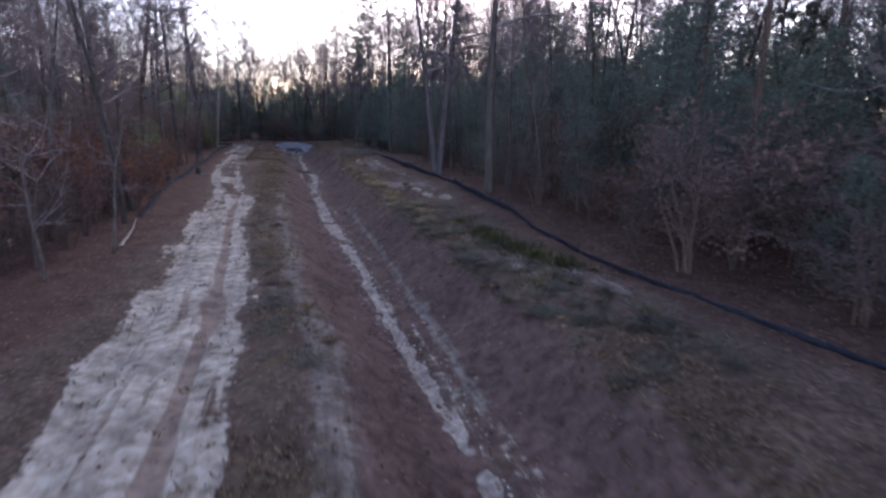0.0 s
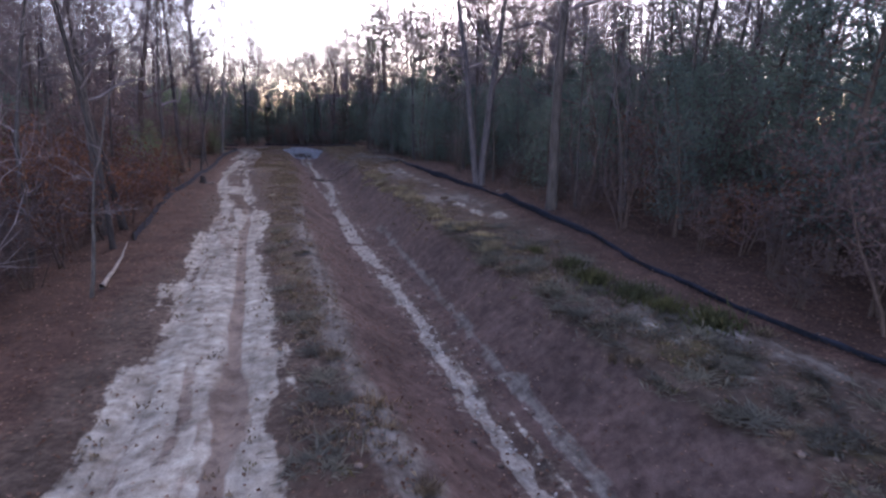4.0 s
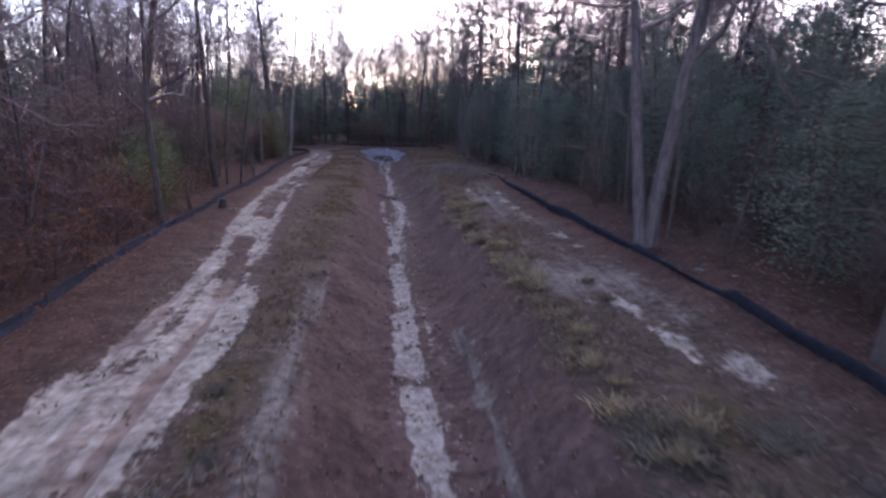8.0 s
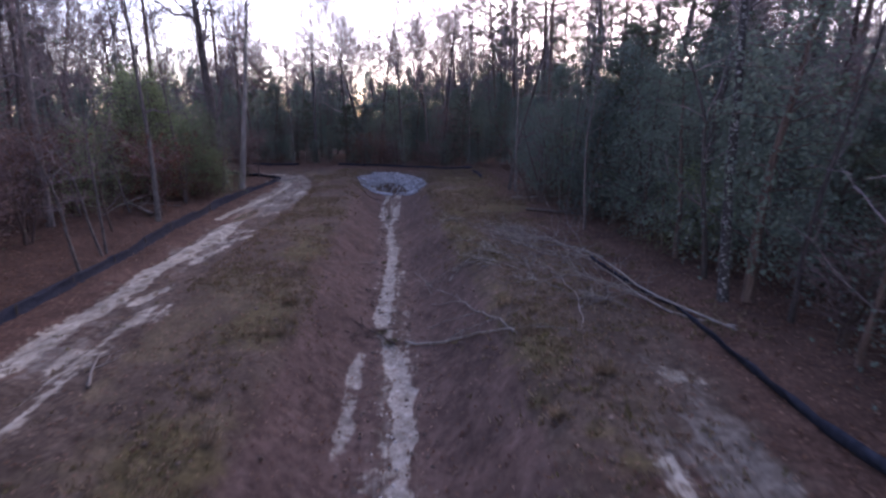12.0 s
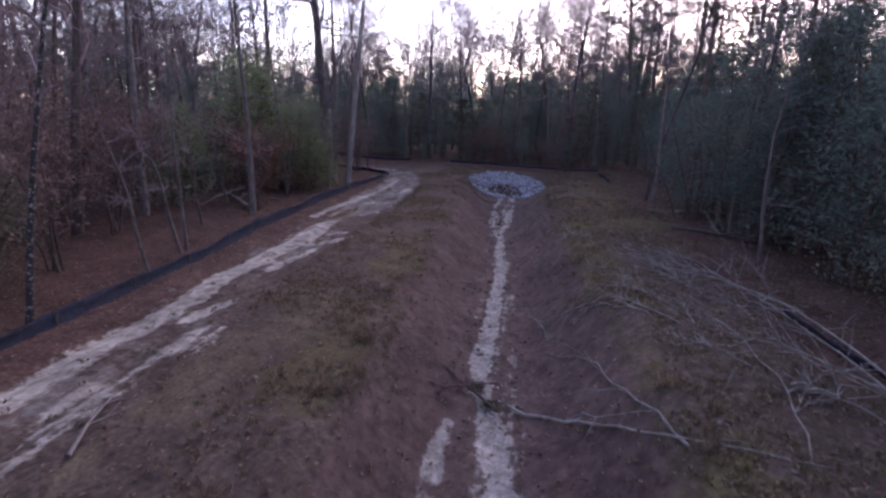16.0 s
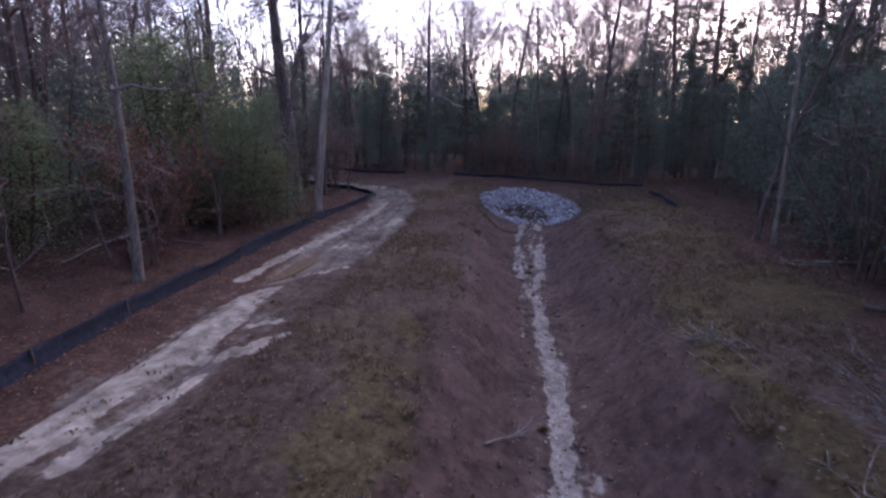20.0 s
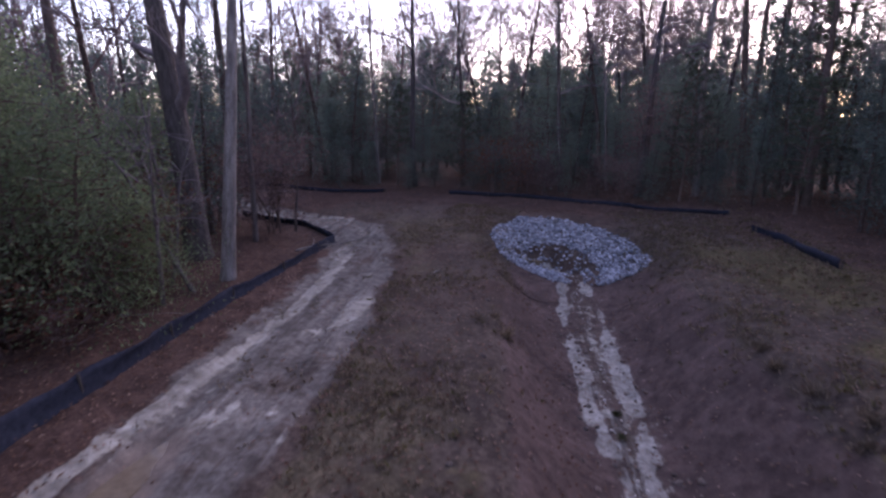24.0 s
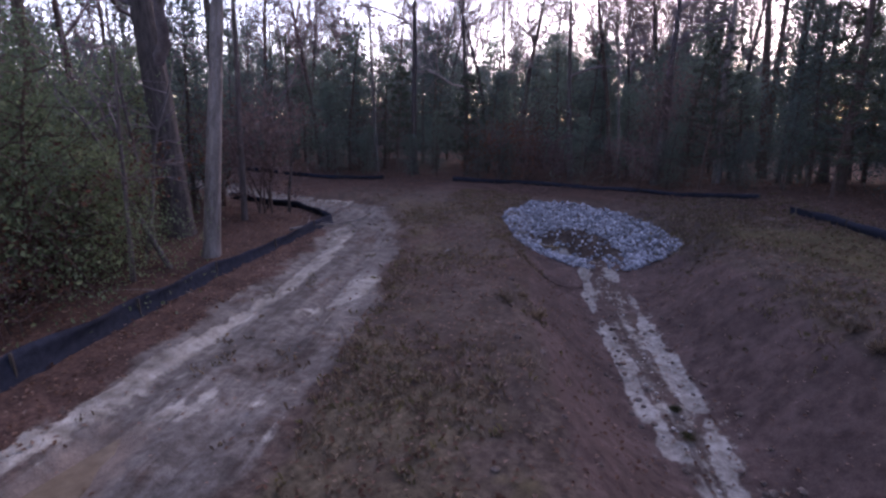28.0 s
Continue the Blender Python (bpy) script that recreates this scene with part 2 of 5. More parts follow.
def plain(name, dark, light, scale=6, rough=0.85, bump=0.3, vary=0.0, island=0.0, stretch=None, metal=0.0, spec=0.3, fine=0.0):
    """Two-tone noisy surface, with grain, relief and variation from piece to piece."""
    m, nt, links, bsdf = nodes_of(name)
    tc = nt.new("ShaderNodeTexCoord")
    src = tc.outputs["Object"]
    if stretch:
        mp = nt.new("ShaderNodeMapping")
        mp.inputs["Scale"].default_value = stretch
        links.new(src, mp.inputs[0])
        src = mp.outputs[0]
    n1, n2 = noise_node(nt, scale), noise_node(nt, scale * 7, 4)
    links.new(src, n1.inputs[0])
    links.new(src, n2.inputs[0])
    r = ramp(nt, [(0.3, dark), (0.7, light)])
    links.new(n1.outputs[0], r.inputs[0])
    r2 = ramp(nt, [(0.3, (0.55, 0.55, 0.55)), (0.7, (1.25, 1.25, 1.25))])
    links.new(n2.outputs[0], r2.inputs[0])
    col = mixer(nt, links, 0.7, r.outputs[0], r2.outputs[0], "MULTIPLY")
    for amount, kind in ((vary, "ShaderNodeObjectInfo"), (island, "ShaderNodeNewGeometry")):
        if amount:
            info = nt.new(kind)
            out = info.outputs["Random"] if kind == "ShaderNodeObjectInfo" else info.outputs["Random Per Island"]
            rr = ramp(nt, [(0.0, (1 - amount, 1 - amount, 1 - amount)), (0.5, (1.0, 1.0, 0.96)), (1.0, (1 + amount, 1 + amount * 0.8, 1 + amount * 0.6))])
            links.new(out, rr.inputs[0])
            col = mixer(nt, links, 1.0, col, rr.outputs[0], "MULTIPLY")
    links.new(col, bsdf.inputs["Base Color"])
    bsdf.inputs["Roughness"].default_value, bsdf.inputs["Metallic"].default_value = rough, metal
    bsdf.inputs["Specular IOR Level"].default_value = spec
    if bump:
        b = nt.new("ShaderNodeBump")
        b.inputs["Strength"].default_value, b.inputs["Distance"].default_value = bump, 0.02
        links.new(n2.outputs[0], b.inputs["Height"])
        links.new(b.outputs[0], bsdf.inputs["Normal"])
    return m


def leafy(name, a, b, c, rough=0.6):
    """Foliage whose every leaf has its own tone, and lets a little light through."""
    m, nt, links, bsdf = nodes_of(name)
    geo = nt.new("ShaderNodeNewGeometry")
    r = ramp(nt, [(0.0, a), (0.5, b), (1.0, c)])
    links.new(geo.outputs["Random Per Island"], r.inputs[0])
    info = nt.new("ShaderNodeObjectInfo")
    rr = ramp(nt, [(0.0, (0.7, 0.72, 0.75)), (1.0, (1.25, 1.2, 1.1))])
    links.new(info.outputs["Random"], rr.inputs[0])
    col = mixer(nt, links, 1.0, r.outputs[0], rr.outputs[0], "MULTIPLY")
    links.new(col, bsdf.inputs["Base Color"])
    bsdf.inputs["Roughness"].default_value = rough
    bsdf.inputs["Specular IOR Level"].default_value = 0.25
    tr = nt.new("ShaderNodeBsdfTranslucent")
    links.new(col, tr.inputs[0])
    mix = nt.new("ShaderNodeMixShader")
    mix.inputs[0].default_value = 0.5
    links.new(bsdf.outputs[0], mix.inputs[1])
    links.new(tr.outputs[0], mix.inputs[2])
    links.new(mix.outputs[0], nt["Material Output"].inputs[0])
    return m


def ground_material():
    m, nt, links, bsdf = nodes_of("earth")
    tc = nt.new("ShaderNodeTexCoord")

    def noise_of(scale, detail=6, rough=0.6):
        n = noise_node(nt, scale, detail, rough)
        links.new(tc.outputs["Object"], n.inputs[0])
        return n.outputs[0]

    def shade(scale, stops, detail=6):
        r = ramp(nt, stops)
        links.new(noise_of(scale, detail, 0.65), r.inputs[0])
        return r.outputs[0]
    cover, floor_ = nt.new("ShaderNodeVertexColor"), nt.new("ShaderNodeVertexColor")
    cover.layer_name, floor_.layer_name = "cover", "floor"
    sep, sep2 = nt.new("ShaderNodeSeparateColor"), nt.new("ShaderNodeSeparateColor")
    links.new(cover.outputs[0], sep.inputs[0])
    links.new(floor_.outputs[0], sep2.inputs[0])

    turned = nt.new("ShaderNodeMapping")
    turned.vector_type = "TEXTURE"
    turned.inputs["Rotation"].default_value = (0, 0, radians(16))
    turned.inputs["Scale"].default_value = (0.2, 3.5, 0.4)
    links.new(tc.outputs["Object"], turned.inputs[0])
    drag = noise_node(nt, 1.0, 6, 0.65)
    links.new(turned.outputs[0], drag.inputs[0])

    def ragged(value, scale, amount, lo, hi, drawn=0.0):
        """The mask with an uneven edge."""
        a = nt.new("ShaderNodeMath")
        a.operation = "MULTIPLY_ADD"
        links.new(noise_of(scale, 6, 0.66), a.inputs[0])
        a.inputs[1].default_value = amount
        links.new(value, a.inputs[2])
        if drawn:
            c = nt.new("ShaderNodeMath")
            c.operation = "MULTIPLY_ADD"
            links.new(drag.outputs[0], c.inputs[0])
            c.inputs[1].default_value = drawn
            links.new(a.outputs[0], c.inputs[2])
            a, amount = c, amount + drawn
        r = nt.new("ShaderNodeMapRange")
        r.interpolation_type = "SMOOTHSTEP"
        r.inputs[1].default_value, r.inputs[2].default_value = lo + amount / 2, hi + amount / 2
        links.new(a.outputs[0], r.inputs[0])
        return r.outputs[0]
    soil = shade(9, SOIL)
    litter = shade(14, LITTER)
    clay = shade(5, CLAY)
    moss = shade(11, MOSS)
    straw = shade(16, STRAW)
    silt = shade(7, SILT)
    sand = shade(4.5, SAND)
    mud = shade(3, MUD)
    bed = shade(8, WASHED)
    col = mixer(nt, links, ragged(sep2.outputs[0], 2.2, 0.9, 0.3, 0.7), soil, litter)
    col = mixer(nt, links, ragged(sep.outputs[2], 1.6, 0.6, 0.3, 0.7), col, clay)
    col = mixer(nt, links, ragged(sep2.outputs[1], 1.3, 1.2, 0.4, 0.75), col, straw)
    worn = ramp(nt, [(0.3, (0.5, 0.47, 0.45)), (0.48, (0.9, 0.88, 0.86)), (0.7, (1.2, 1.2, 1.2))])
    links.new(drag.outputs[0], worn.inputs[0])
    silt = mixer(nt, links, 0.85, silt, worn.outputs[0], "MULTIPLY")
    sand = mixer(nt, links, 0.5, sand, worn.outputs[0], "MULTIPLY")
    col = mixer(nt, links, ragged(floor_.outputs[1], 2.8, 0.9, 0.40, 0.66, 0.5), col, silt)
    col = mixer(nt, links, ragged(sep.outputs[1], 1.9, 1.1, 0.38, 0.72), col, moss)
    col = mixer(nt, links, ragged(sep.outputs[0], 4.0, 1.2, 0.38, 0.62, 0.8), col, sand)
    col = mixer(nt, links, ragged(cover.outputs[1], 6.0, 0.7, 0.34, 0.56), col, bed)
    col = mixer(nt, links, ragged(sep2.outputs[2], 3.0, 0.6, 0.35, 0.65), col, mud)
    grit = ramp(nt, [(0.3, (0.62, 0.62, 0.62)), (0.7, (1.3, 1.3, 1.3))])
    links.new(noise_of(55, 4), grit.inputs[0])
    col = mixer(nt, links, 0.6, col, grit.outputs[0], "MULTIPLY")
    blot = ramp(nt, [(0.32, (0.6, 0.58, 0.57)), (0.68, (1.25, 1.23, 1.2))])
    links.new(noise_of(0.9, 4), blot.inputs[0])
    col = mixer(nt, links, 0.8, col, blot.outputs[0], "MULTIPLY")
    fleck = ramp(nt, [(0.33, (0.58, 0.56, 0.55)), (0.5, (1.0, 1.0, 1.0)), (0.7, (1.22, 1.2, 1.18))])
    links.new(noise_of(3.6, 5, 0.68), fleck.inputs[0])
    col = mixer(nt, links, 0.6, col, fleck.outputs[0], "MULTIPLY")
    links.new(col, bsdf.inputs["Base Color"])
    bsdf.inputs["Roughness"].default_value = 0.95
    bsdf.inputs["Specular IOR Level"].default_value = 0.15
    b = nt.new("ShaderNodeBump")
    b.inputs["Strength"].default_value, b.inputs["Distance"].default_value = 0.45, 0.05
    links.new(noise_of(22, 7, 0.7), b.inputs["Height"])
    links.new(b.outputs[0], bsdf.inputs["Normal"])
    return m


SOIL = [(0.3, (0.036, 0.0248, 0.02)), (0.5, (0.0768, 0.056, 0.0448)), (0.72, (0.132, 0.102, 0.084))]
SILT = [(0.3, (0.0935, 0.0816, 0.0714)), (0.5, (0.153, 0.139, 0.124)), (0.75, (0.234, 0.217, 0.197))]
LITTER = [(0.3, (0.0349, 0.0198, 0.0159)), (0.5, (0.0736, 0.0423, 0.0336)), (0.72, (0.133, 0.0837, 0.0664))]
CLAY = [(0.3, (0.0626, 0.0397, 0.0346)), (0.5, (0.0957, 0.064, 0.0567)), (0.75, (0.131, 0.0938, 0.0839))]
MOSS = [(0.3, (0.0369, 0.0303, 0.0164)), (0.5, (0.082, 0.0656, 0.0328)), (0.75, (0.135, 0.113, 0.0615))]
STRAW = [(0.3, (0.0451, 0.0344, 0.0213)), (0.5, (0.0943, 0.0738, 0.0476)), (0.75, (0.164, 0.135, 0.0943))]
SAND = [(0.28, (0.175, 0.152, 0.122)), (0.5, (0.305, 0.287, 0.246)), (0.7, (0.419, 0.408, 0.358))]
WASHED = [(0.28, (0.15, 0.13, 0.11)), (0.5, (0.27, 0.252, 0.222)), (0.7, (0.39, 0.375, 0.338))]
MUD = [(0.3, (0.145, 0.111, 0.0892)), (0.7, (0.238, 0.191, 0.157))]
EARTH = ground_material()
BARK = plain("bark_grey", (0.04, 0.033, 0.033), (0.13, 0.108, 0.104), 5, bump=0.8, vary=0.3, stretch=(3, 3, 0.6))
BARK_BROWN = plain("bark_brown", (0.05, 0.033, 0.03), (0.14, 0.10, 0.088), 5, bump=0.8, vary=0.3, stretch=(3, 3, 0.6))
BARK_PALE = plain("bark_pale", (0.06, 0.05, 0.048), (0.22, 0.193, 0.185), 5, bump=0.5, vary=0.2, stretch=(2, 2, 0.7))
BARK_MID = plain("bark_lilac_grey", (0.05, 0.043, 0.047), (0.165, 0.142, 0.15), 5, bump=0.7, stretch=(3, 3, 0.6))
BARK_PEELED = plain("bark_peeled", (0.1, 0.083, 0.076), (0.3, 0.265, 0.245), 4, bump=0.5, stretch=(2, 2, 0.5))
BARK_SPOT = plain("bark_lichen", (0.035, 0.031, 0.031), (0.27, 0.26, 0.255), 15, bump=0.5)
PINE_BARK = plain("bark_pine", (0.055, 0.038, 0.034), (0.16, 0.115, 0.10), 7, bump=1.0, vary=0.25, stretch=(3, 3, 0.8))
TWIG = plain("twig", (0.12, 0.096, 0.103), (0.26, 0.214, 0.222), 3, bump=0, vary=0.3)
TWIG_RED = plain("twig_reddish", (0.125, 0.083, 0.086), (0.25, 0.176, 0.177), 3, bump=0, vary=0.3)
# darker copy of the twigs: shade under the trees is put into its colour
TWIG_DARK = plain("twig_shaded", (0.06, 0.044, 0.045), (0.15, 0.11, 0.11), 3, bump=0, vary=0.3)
DEAD_WOOD = plain("dead_wood", (0.10, 0.088, 0.08), (0.29, 0.265, 0.25), 6, bump=0.5, vary=0.2)
EVERGREEN = leafy("evergreen_leaves", (0.088, 0.126, 0.113), (0.11, 0.155, 0.137), (0.134, 0.184, 0.16))
HOLLY = leafy("holly_leaves", (0.12, 0.165, 0.09), (0.165, 0.23, 0.125), (0.23, 0.29, 0.17))
NEEDLES = leafy("pine_needles", (0.036, 0.052, 0.04), (0.066, 0.092, 0.067), (0.105, 0.135, 0.093))
RUSSET = leafy("russet_leaves", (0.095, 0.045, 0.032), (0.15, 0.073, 0.05), (0.205, 0.112, 0.078), 0.8)
BROWN = leafy("withered_leaves", (0.105, 0.075, 0.073), (0.155, 0.112, 0.107), (0.205, 0.152, 0.142), 0.8)
FALLEN = leafy("fallen_leaves", (0.08, 0.038, 0.027), (0.165, 0.09, 0.064), (0.3, 0.21, 0.17), 0.85)
DRY_GRASS = leafy("dry_grass", (0.11, 0.08, 0.058), (0.19, 0.145, 0.105), (0.28, 0.225, 0.165), 0.85)
STRAW_GRASS = leafy("pale_straw", (0.2, 0.168, 0.11), (0.28, 0.236, 0.158), (0.37, 0.315, 0.22), 0.85)
SEDGE = leafy("sedge", (0.042, 0.047, 0.024), (0.074, 0.08, 0.04), (0.112, 0.117, 0.062), 0.8)
WEED = leafy("weeds", (0.095, 0.09, 0.073), (0.145, 0.137, 0.112), (0.2, 0.188, 0.155), 0.8)
GREEN_GRASS = leafy("green_grass", (0.07, 0.064, 0.03), (0.125, 0.108, 0.052), (0.19, 0.162, 0.087), 0.8)
for node in BARK_SPOT.node_tree.nodes:
    if node.type == "VALTORGB" and node.color_ramp.elements[0].color[0] < 0.1:
        node.color_ramp.elements[0].position, node.color_ramp.elements[1].position = 0.54, 0.62
FABRIC = plain("woven_black_fabric", (0.014, 0.017, 0.026), (0.035, 0.041, 0.059), 9, rough=0.9, bump=0.3, spec=0.08)
STAKE = plain("weathered_stake", (0.035, 0.03, 0.026), (0.10, 0.085, 0.072), 6, bump=0.4, stretch=(4, 4, 0.5))
STONE = plain("quarry_stone", (0.11, 0.122, 0.15), (0.45, 0.485, 0.56), 5, rough=0.8, bump=0.5, vary=0.5)
STONES = plain("quarry_stones_small", (0.11, 0.122, 0.15), (0.45, 0.485, 0.56), 5, rough=0.8, bump=0.5, island=0.5)
PEBBLE = plain("pale_pebbles", (0.30, 0.27, 0.24), (0.62, 0.58, 0.54), 5, rough=0.85, bump=0.3, island=0.3)
CLOD = plain("earth_clod", (0.075, 0.054, 0.046), (0.20, 0.15, 0.128), 8, bump=0.8, island=0.3)


def water_material():
    m, nt, links, bsdf = nodes_of("muddy_water")
    bsdf.inputs["Base Color"].default_value = (0.13, 0.10, 0.072, 1)
    bsdf.inputs["Roughness"].default_value = 0.06
    bsdf.inputs["IOR"].default_value = 1.33
    n = noise_node(nt, 6)
    tc = nt.new("ShaderNodeTexCoord")
    links.new(tc.outputs["Object"], n.inputs[0])
    r = ramp(nt, [(0.3, (0.12, 0.09, 0.062)), (0.7, (0.19, 0.145, 0.10))])
    links.new(n.outputs[0], r.inputs[0])
    links.new(r.outputs[0], bsdf.inputs["Base Color"])
    return m


WATER = water_material()


# ---- mesh helpers ----
class Shape:
    """Collects vertices and faces of one mesh."""

    def __init__(self):
        self.v, self.f = [], []

    def tube(self, pts, radii, sides=6, cap=True):
        base = len(self.v)
        pts = [Vector(p) for p in pts]
        for i, p in enumerate(pts):
            d = (pts[min(i + 1, len(pts) - 1)] - pts[max(i - 1, 0)])
            d = d.normalized() if d.length > 1e-6 else Vector((0, 0, 1))
            a = d.cross(Vector((0.3, 0.9, 0.1)) if abs(d.y) < 0.9 else Vector((1, 0, 0))).normalized()
            b = d.cross(a)
            for k in range(sides):
                t = 2 * math.pi * k / sides
                self.v.append(tuple(p + (a * math.cos(t) + b * math.sin(t)) * radii[i]))
        for i in range(len(pts) - 1):
            for k in range(sides):
                k2 = (k + 1) % sides
                q = base + i * sides
                self.f.append((q + k, q + k2, q + sides + k2, q + sides + k))
        if cap:
            self.f.append(tuple(base + (len(pts) - 1) * sides + k for k in range(sides)))

    def leaf(self, p, d, side, length, width):
        """A folded four-cornered leaf."""
        b = len(self.v)
        p, d, side = Vector(p), Vector(d), Vector(side)
        lift = d.cross(side) * width * 0.25
        self.v += [tuple(p), tuple(p + d * length * 0.5 + side * width * 0.5 + lift), tuple(p + d * length), tuple(p + d * length * 0.5 - side * width * 0.5 + lift)]
        self.f += [(b, b + 1, b + 2), (b, b + 2, b + 3)]

    def mesh(self, name, material, smooth=False):
        me = bpy.data.meshes.new(name)
        me.from_pydata(self.v, [], self.f)
        me.materials.append(material)
        if smooth:
            me.polygons.foreach_set("use_smooth", [True] * len(me.polygons))
        me.update()
        return me


def part(name, me, parent, label=""):
    ob = new(name, me)
    ob.parent = parent
    return tagged(ob, label)


def rand_dir(r, up=0.0):
    v = Vector((r.gauss(0, 1), r.gauss(0, 1), r.gauss(0, 1) + up))
    return v.normalized() if v.length > 1e-4 else Vector((0, 0, 1))


def limb_points(r, start, d, length, n, wander, rise):
    pts, p, d = [Vector(start)], Vector(start), Vector(d).normalized()
    for _ in range(n):
        d = (d + Vector((r.gauss(0, wander), r.gauss(0, wander), r.gauss(0, wander) + rise))).normalized()
        p = p + d * (length / n)
        pts.append(p.copy())
    return pts


def leaf_cloud(shape, r, p, count, spread, size):
    for _ in range(count):
        q = Vector(p) + Vector((r.gauss(0, spread), r.gauss(0, spread), r.gauss(0, spread * 0.6)))
        d, s = rand_dir(r), rand_dir(r)
        s = (s - d * s.dot(d)).normalized()
        k = size * r.uniform(0.6, 1.3)
        shape.leaf(q, d, s, k, k * 0.6)


# ---- the ground ----
def ground():
    fine = np.arange(-13, 13.01, 0.13)
    grow = 13 + np.cumsum(0.16 * 1.19 ** np.arange(1, 36))
    s = np.concatenate((-grow[::-1], fine, grow))
    ymid = np.arange(-4, 83, 0.2)
    yg = np.cumsum(0.25 * 1.2 ** np.arange(1, 33))
    ys = np.concatenate((-4 - yg[::-1], ymid, ymid[-1] + yg))
    S, Y = np.meshgrid(s, ys)
    X = S + at(WASH, np.clip(Y, -40, 74))
    Z = ground_z(X, Y)
    nx, ny = len(s), len(ys)
    co = np.stack((X, Y, Z), -1).reshape(-1, 3)
    me = bpy.data.meshes.new("ground")
    idx = np.arange(nx * ny).reshape(ny, nx)
    quads = np.stack((idx[:-1, :-1], idx[:-1, 1:], idx[1:, 1:], idx[1:, :-1]), -1).reshape(-1, 4)
    me.vertices.add(len(co))
    me.vertices.foreach_set("co", co.ravel())
    me.loops.add(quads.size)
    me.loops.foreach_set("vertex_index", quads.ravel().astype(np.int32))
    me.polygons.add(len(quads))
    me.polygons.foreach_set("loop_start", np.arange(0, quads.size, 4, dtype=np.int32))
    me.polygons.foreach_set("loop_total", np.full(len(quads), 4, dtype=np.int32))
    me.polygons.foreach_set("use_smooth", np.ones(len(quads), dtype=bool))
    me.update(calc_edges=True)
    me.validate()
    x, y = co[:, 0], co[:, 1]
    side = (x - at(WASH, y)) * 0.96
    d, off, along, w = near(TRACK, x, y)
    edge = d + 0.3 * fbm(x * 0.7, y * 0.7, 41) + 0.15 * vnoise(x * 2.6, y * 2.6, 42)
    n1 = fbm(x * 0.45, y * 0.45, 51)
    # sand: a full bed first, then two wheel ruts that break up
    full = (1 - step(edge, w * 0.6, w * 1.4)) * (1 - step(y, 21.5, 23.5))
    wide = (1 - step(np.abs(off - 0.5) + 0.5 * (edge - d), 0.5, 1.0)) * step(y, 21, 23) * (1 - step(y + 0.3 * off, 26.4, 27.8))
    full = np.maximum(full, wide)
    streak = fbm(off * 4.5, along * 0.28, 54)
    full = full * (0.86 + 0.6 * streak)
    ruts = np.maximum(np.exp(-((off - 0.6) / 0.36) ** 2) * (0.6 + 0.8 * fbm(off * 2.2, along * 0.3, 55)), np.exp(-((off + 0.55) / 0.40) ** 2) * (0.84 + 0.35 * fbm(off * 2.4, along * 0.35, 53))) * step(y, 21.5, 23) * (1 - 0.55 * step(y, 43, 46))
    ruts = ruts * (1.0 + 0.2 * n1)
    late = (1 - step(edge, w * 0.75, w * 1.15)) * step(y, 53, 60) * (0.25 + 0.68 * fbm(off * 3.0, along * 0.3, 52))
    sand = np.maximum(np.maximum(full, ruts), late)
    sand = np.maximum(sand, (1 - step(np.hypot(off / 1.05, (y - 33.3) / 2.0), 0.55, 1.2)) * (0.78 + 0.35 * streak))
    # the pale ribbons on the ditch floor
    wash = np.zeros_like(x)
    for rill in (RILL, RILL_SIDE, RILL_FORK, RILL_BASIN):
        dist, _, _, half = near(rill, x, y)
        dist = dist + 0.07 * vnoise(x * 3.1, y * 3.1, 62) + 0.04 * vnoise(x * 7.3, y * 7.3, 63)
        wash = np.maximum(wash, (0.6 if rill is RILL_SIDE else 1.0) * (1 - step(dist, half * 0.55, half * 1.5 + 0.03)))
    wash = wash * (1 - 0.85 * step(vnoise(x * 2.6, y * 1.3, 66), 0.2, 0.5) * (1 - 0.75 * step(y, 36, 46) + 0.55 * step(y, 59, 62)))
    spill = (1 - step(np.abs(side - 0.1), 0.3, 1.1)) * 0.36 * (1 - step(y, 69, 71))
    sand = np.maximum(sand, spill)
    # scattered pale patches on the right-hand bank
    bank = step(side, 2.2, 3.2) * step(across(FENCE_R, y) - x, 0.3, 1.0) * (1 - step(y, 45, 50))
    sand = np.maximum(sand, bank * np.clip(0.10 + 0.5 * fbm((x + 0.27 * y) * 1.1, y * 0.4, 71), 0, 0.5) * (0.62 + 0.38 * step(y, 17, 23)))
    for px, py, long in ((-3.46, 34.2, 1.0), (-1.3, 25.8, 0.9), (-0.7, 24.25, 0.9), (0.1, 23.4, 0.7), (-4.4, 37.2, 0.8), (-2.3, 31.6, 0.8), (-1.9, 30.4, 0.5), (-5.8, 42.6, 0.6), (-4.75, 39.2, 0.7), (-3.9, 35.8, 0.4), (2.0, 13.0, 0.9), (2.6, 11.7, 0.6), (-2.6, 35.4, 0.4)):
        u, v = (x - px) * 0.93 + (y - py) * 0.36, (y - py) * 0.93 - (x - px) * 0.36
        sand = np.maximum(sand, 0.62 * np.exp(-(u / 0.36) ** 2 - (v / long) ** 2))
    # crusts of pale sand left in and beside the wheel ruts
    for px, py, wide, long in ((-16.6, 44.4, 0.45, 0.8), (-16.3, 42.2, 0.4, 0.9)):
        u, v = (x - px) * 0.95 + (y - py) * 0.31, (y - py) * 0.95 - (x - px) * 0.31
        sand = np.maximum(sand, np.exp(-(u / (1.25 * wide)) ** 2 - (v / (1.3 * long)) ** 2) * (0.66 + 0.55 * fbm(off * 3.5, along * 0.55, 56)))
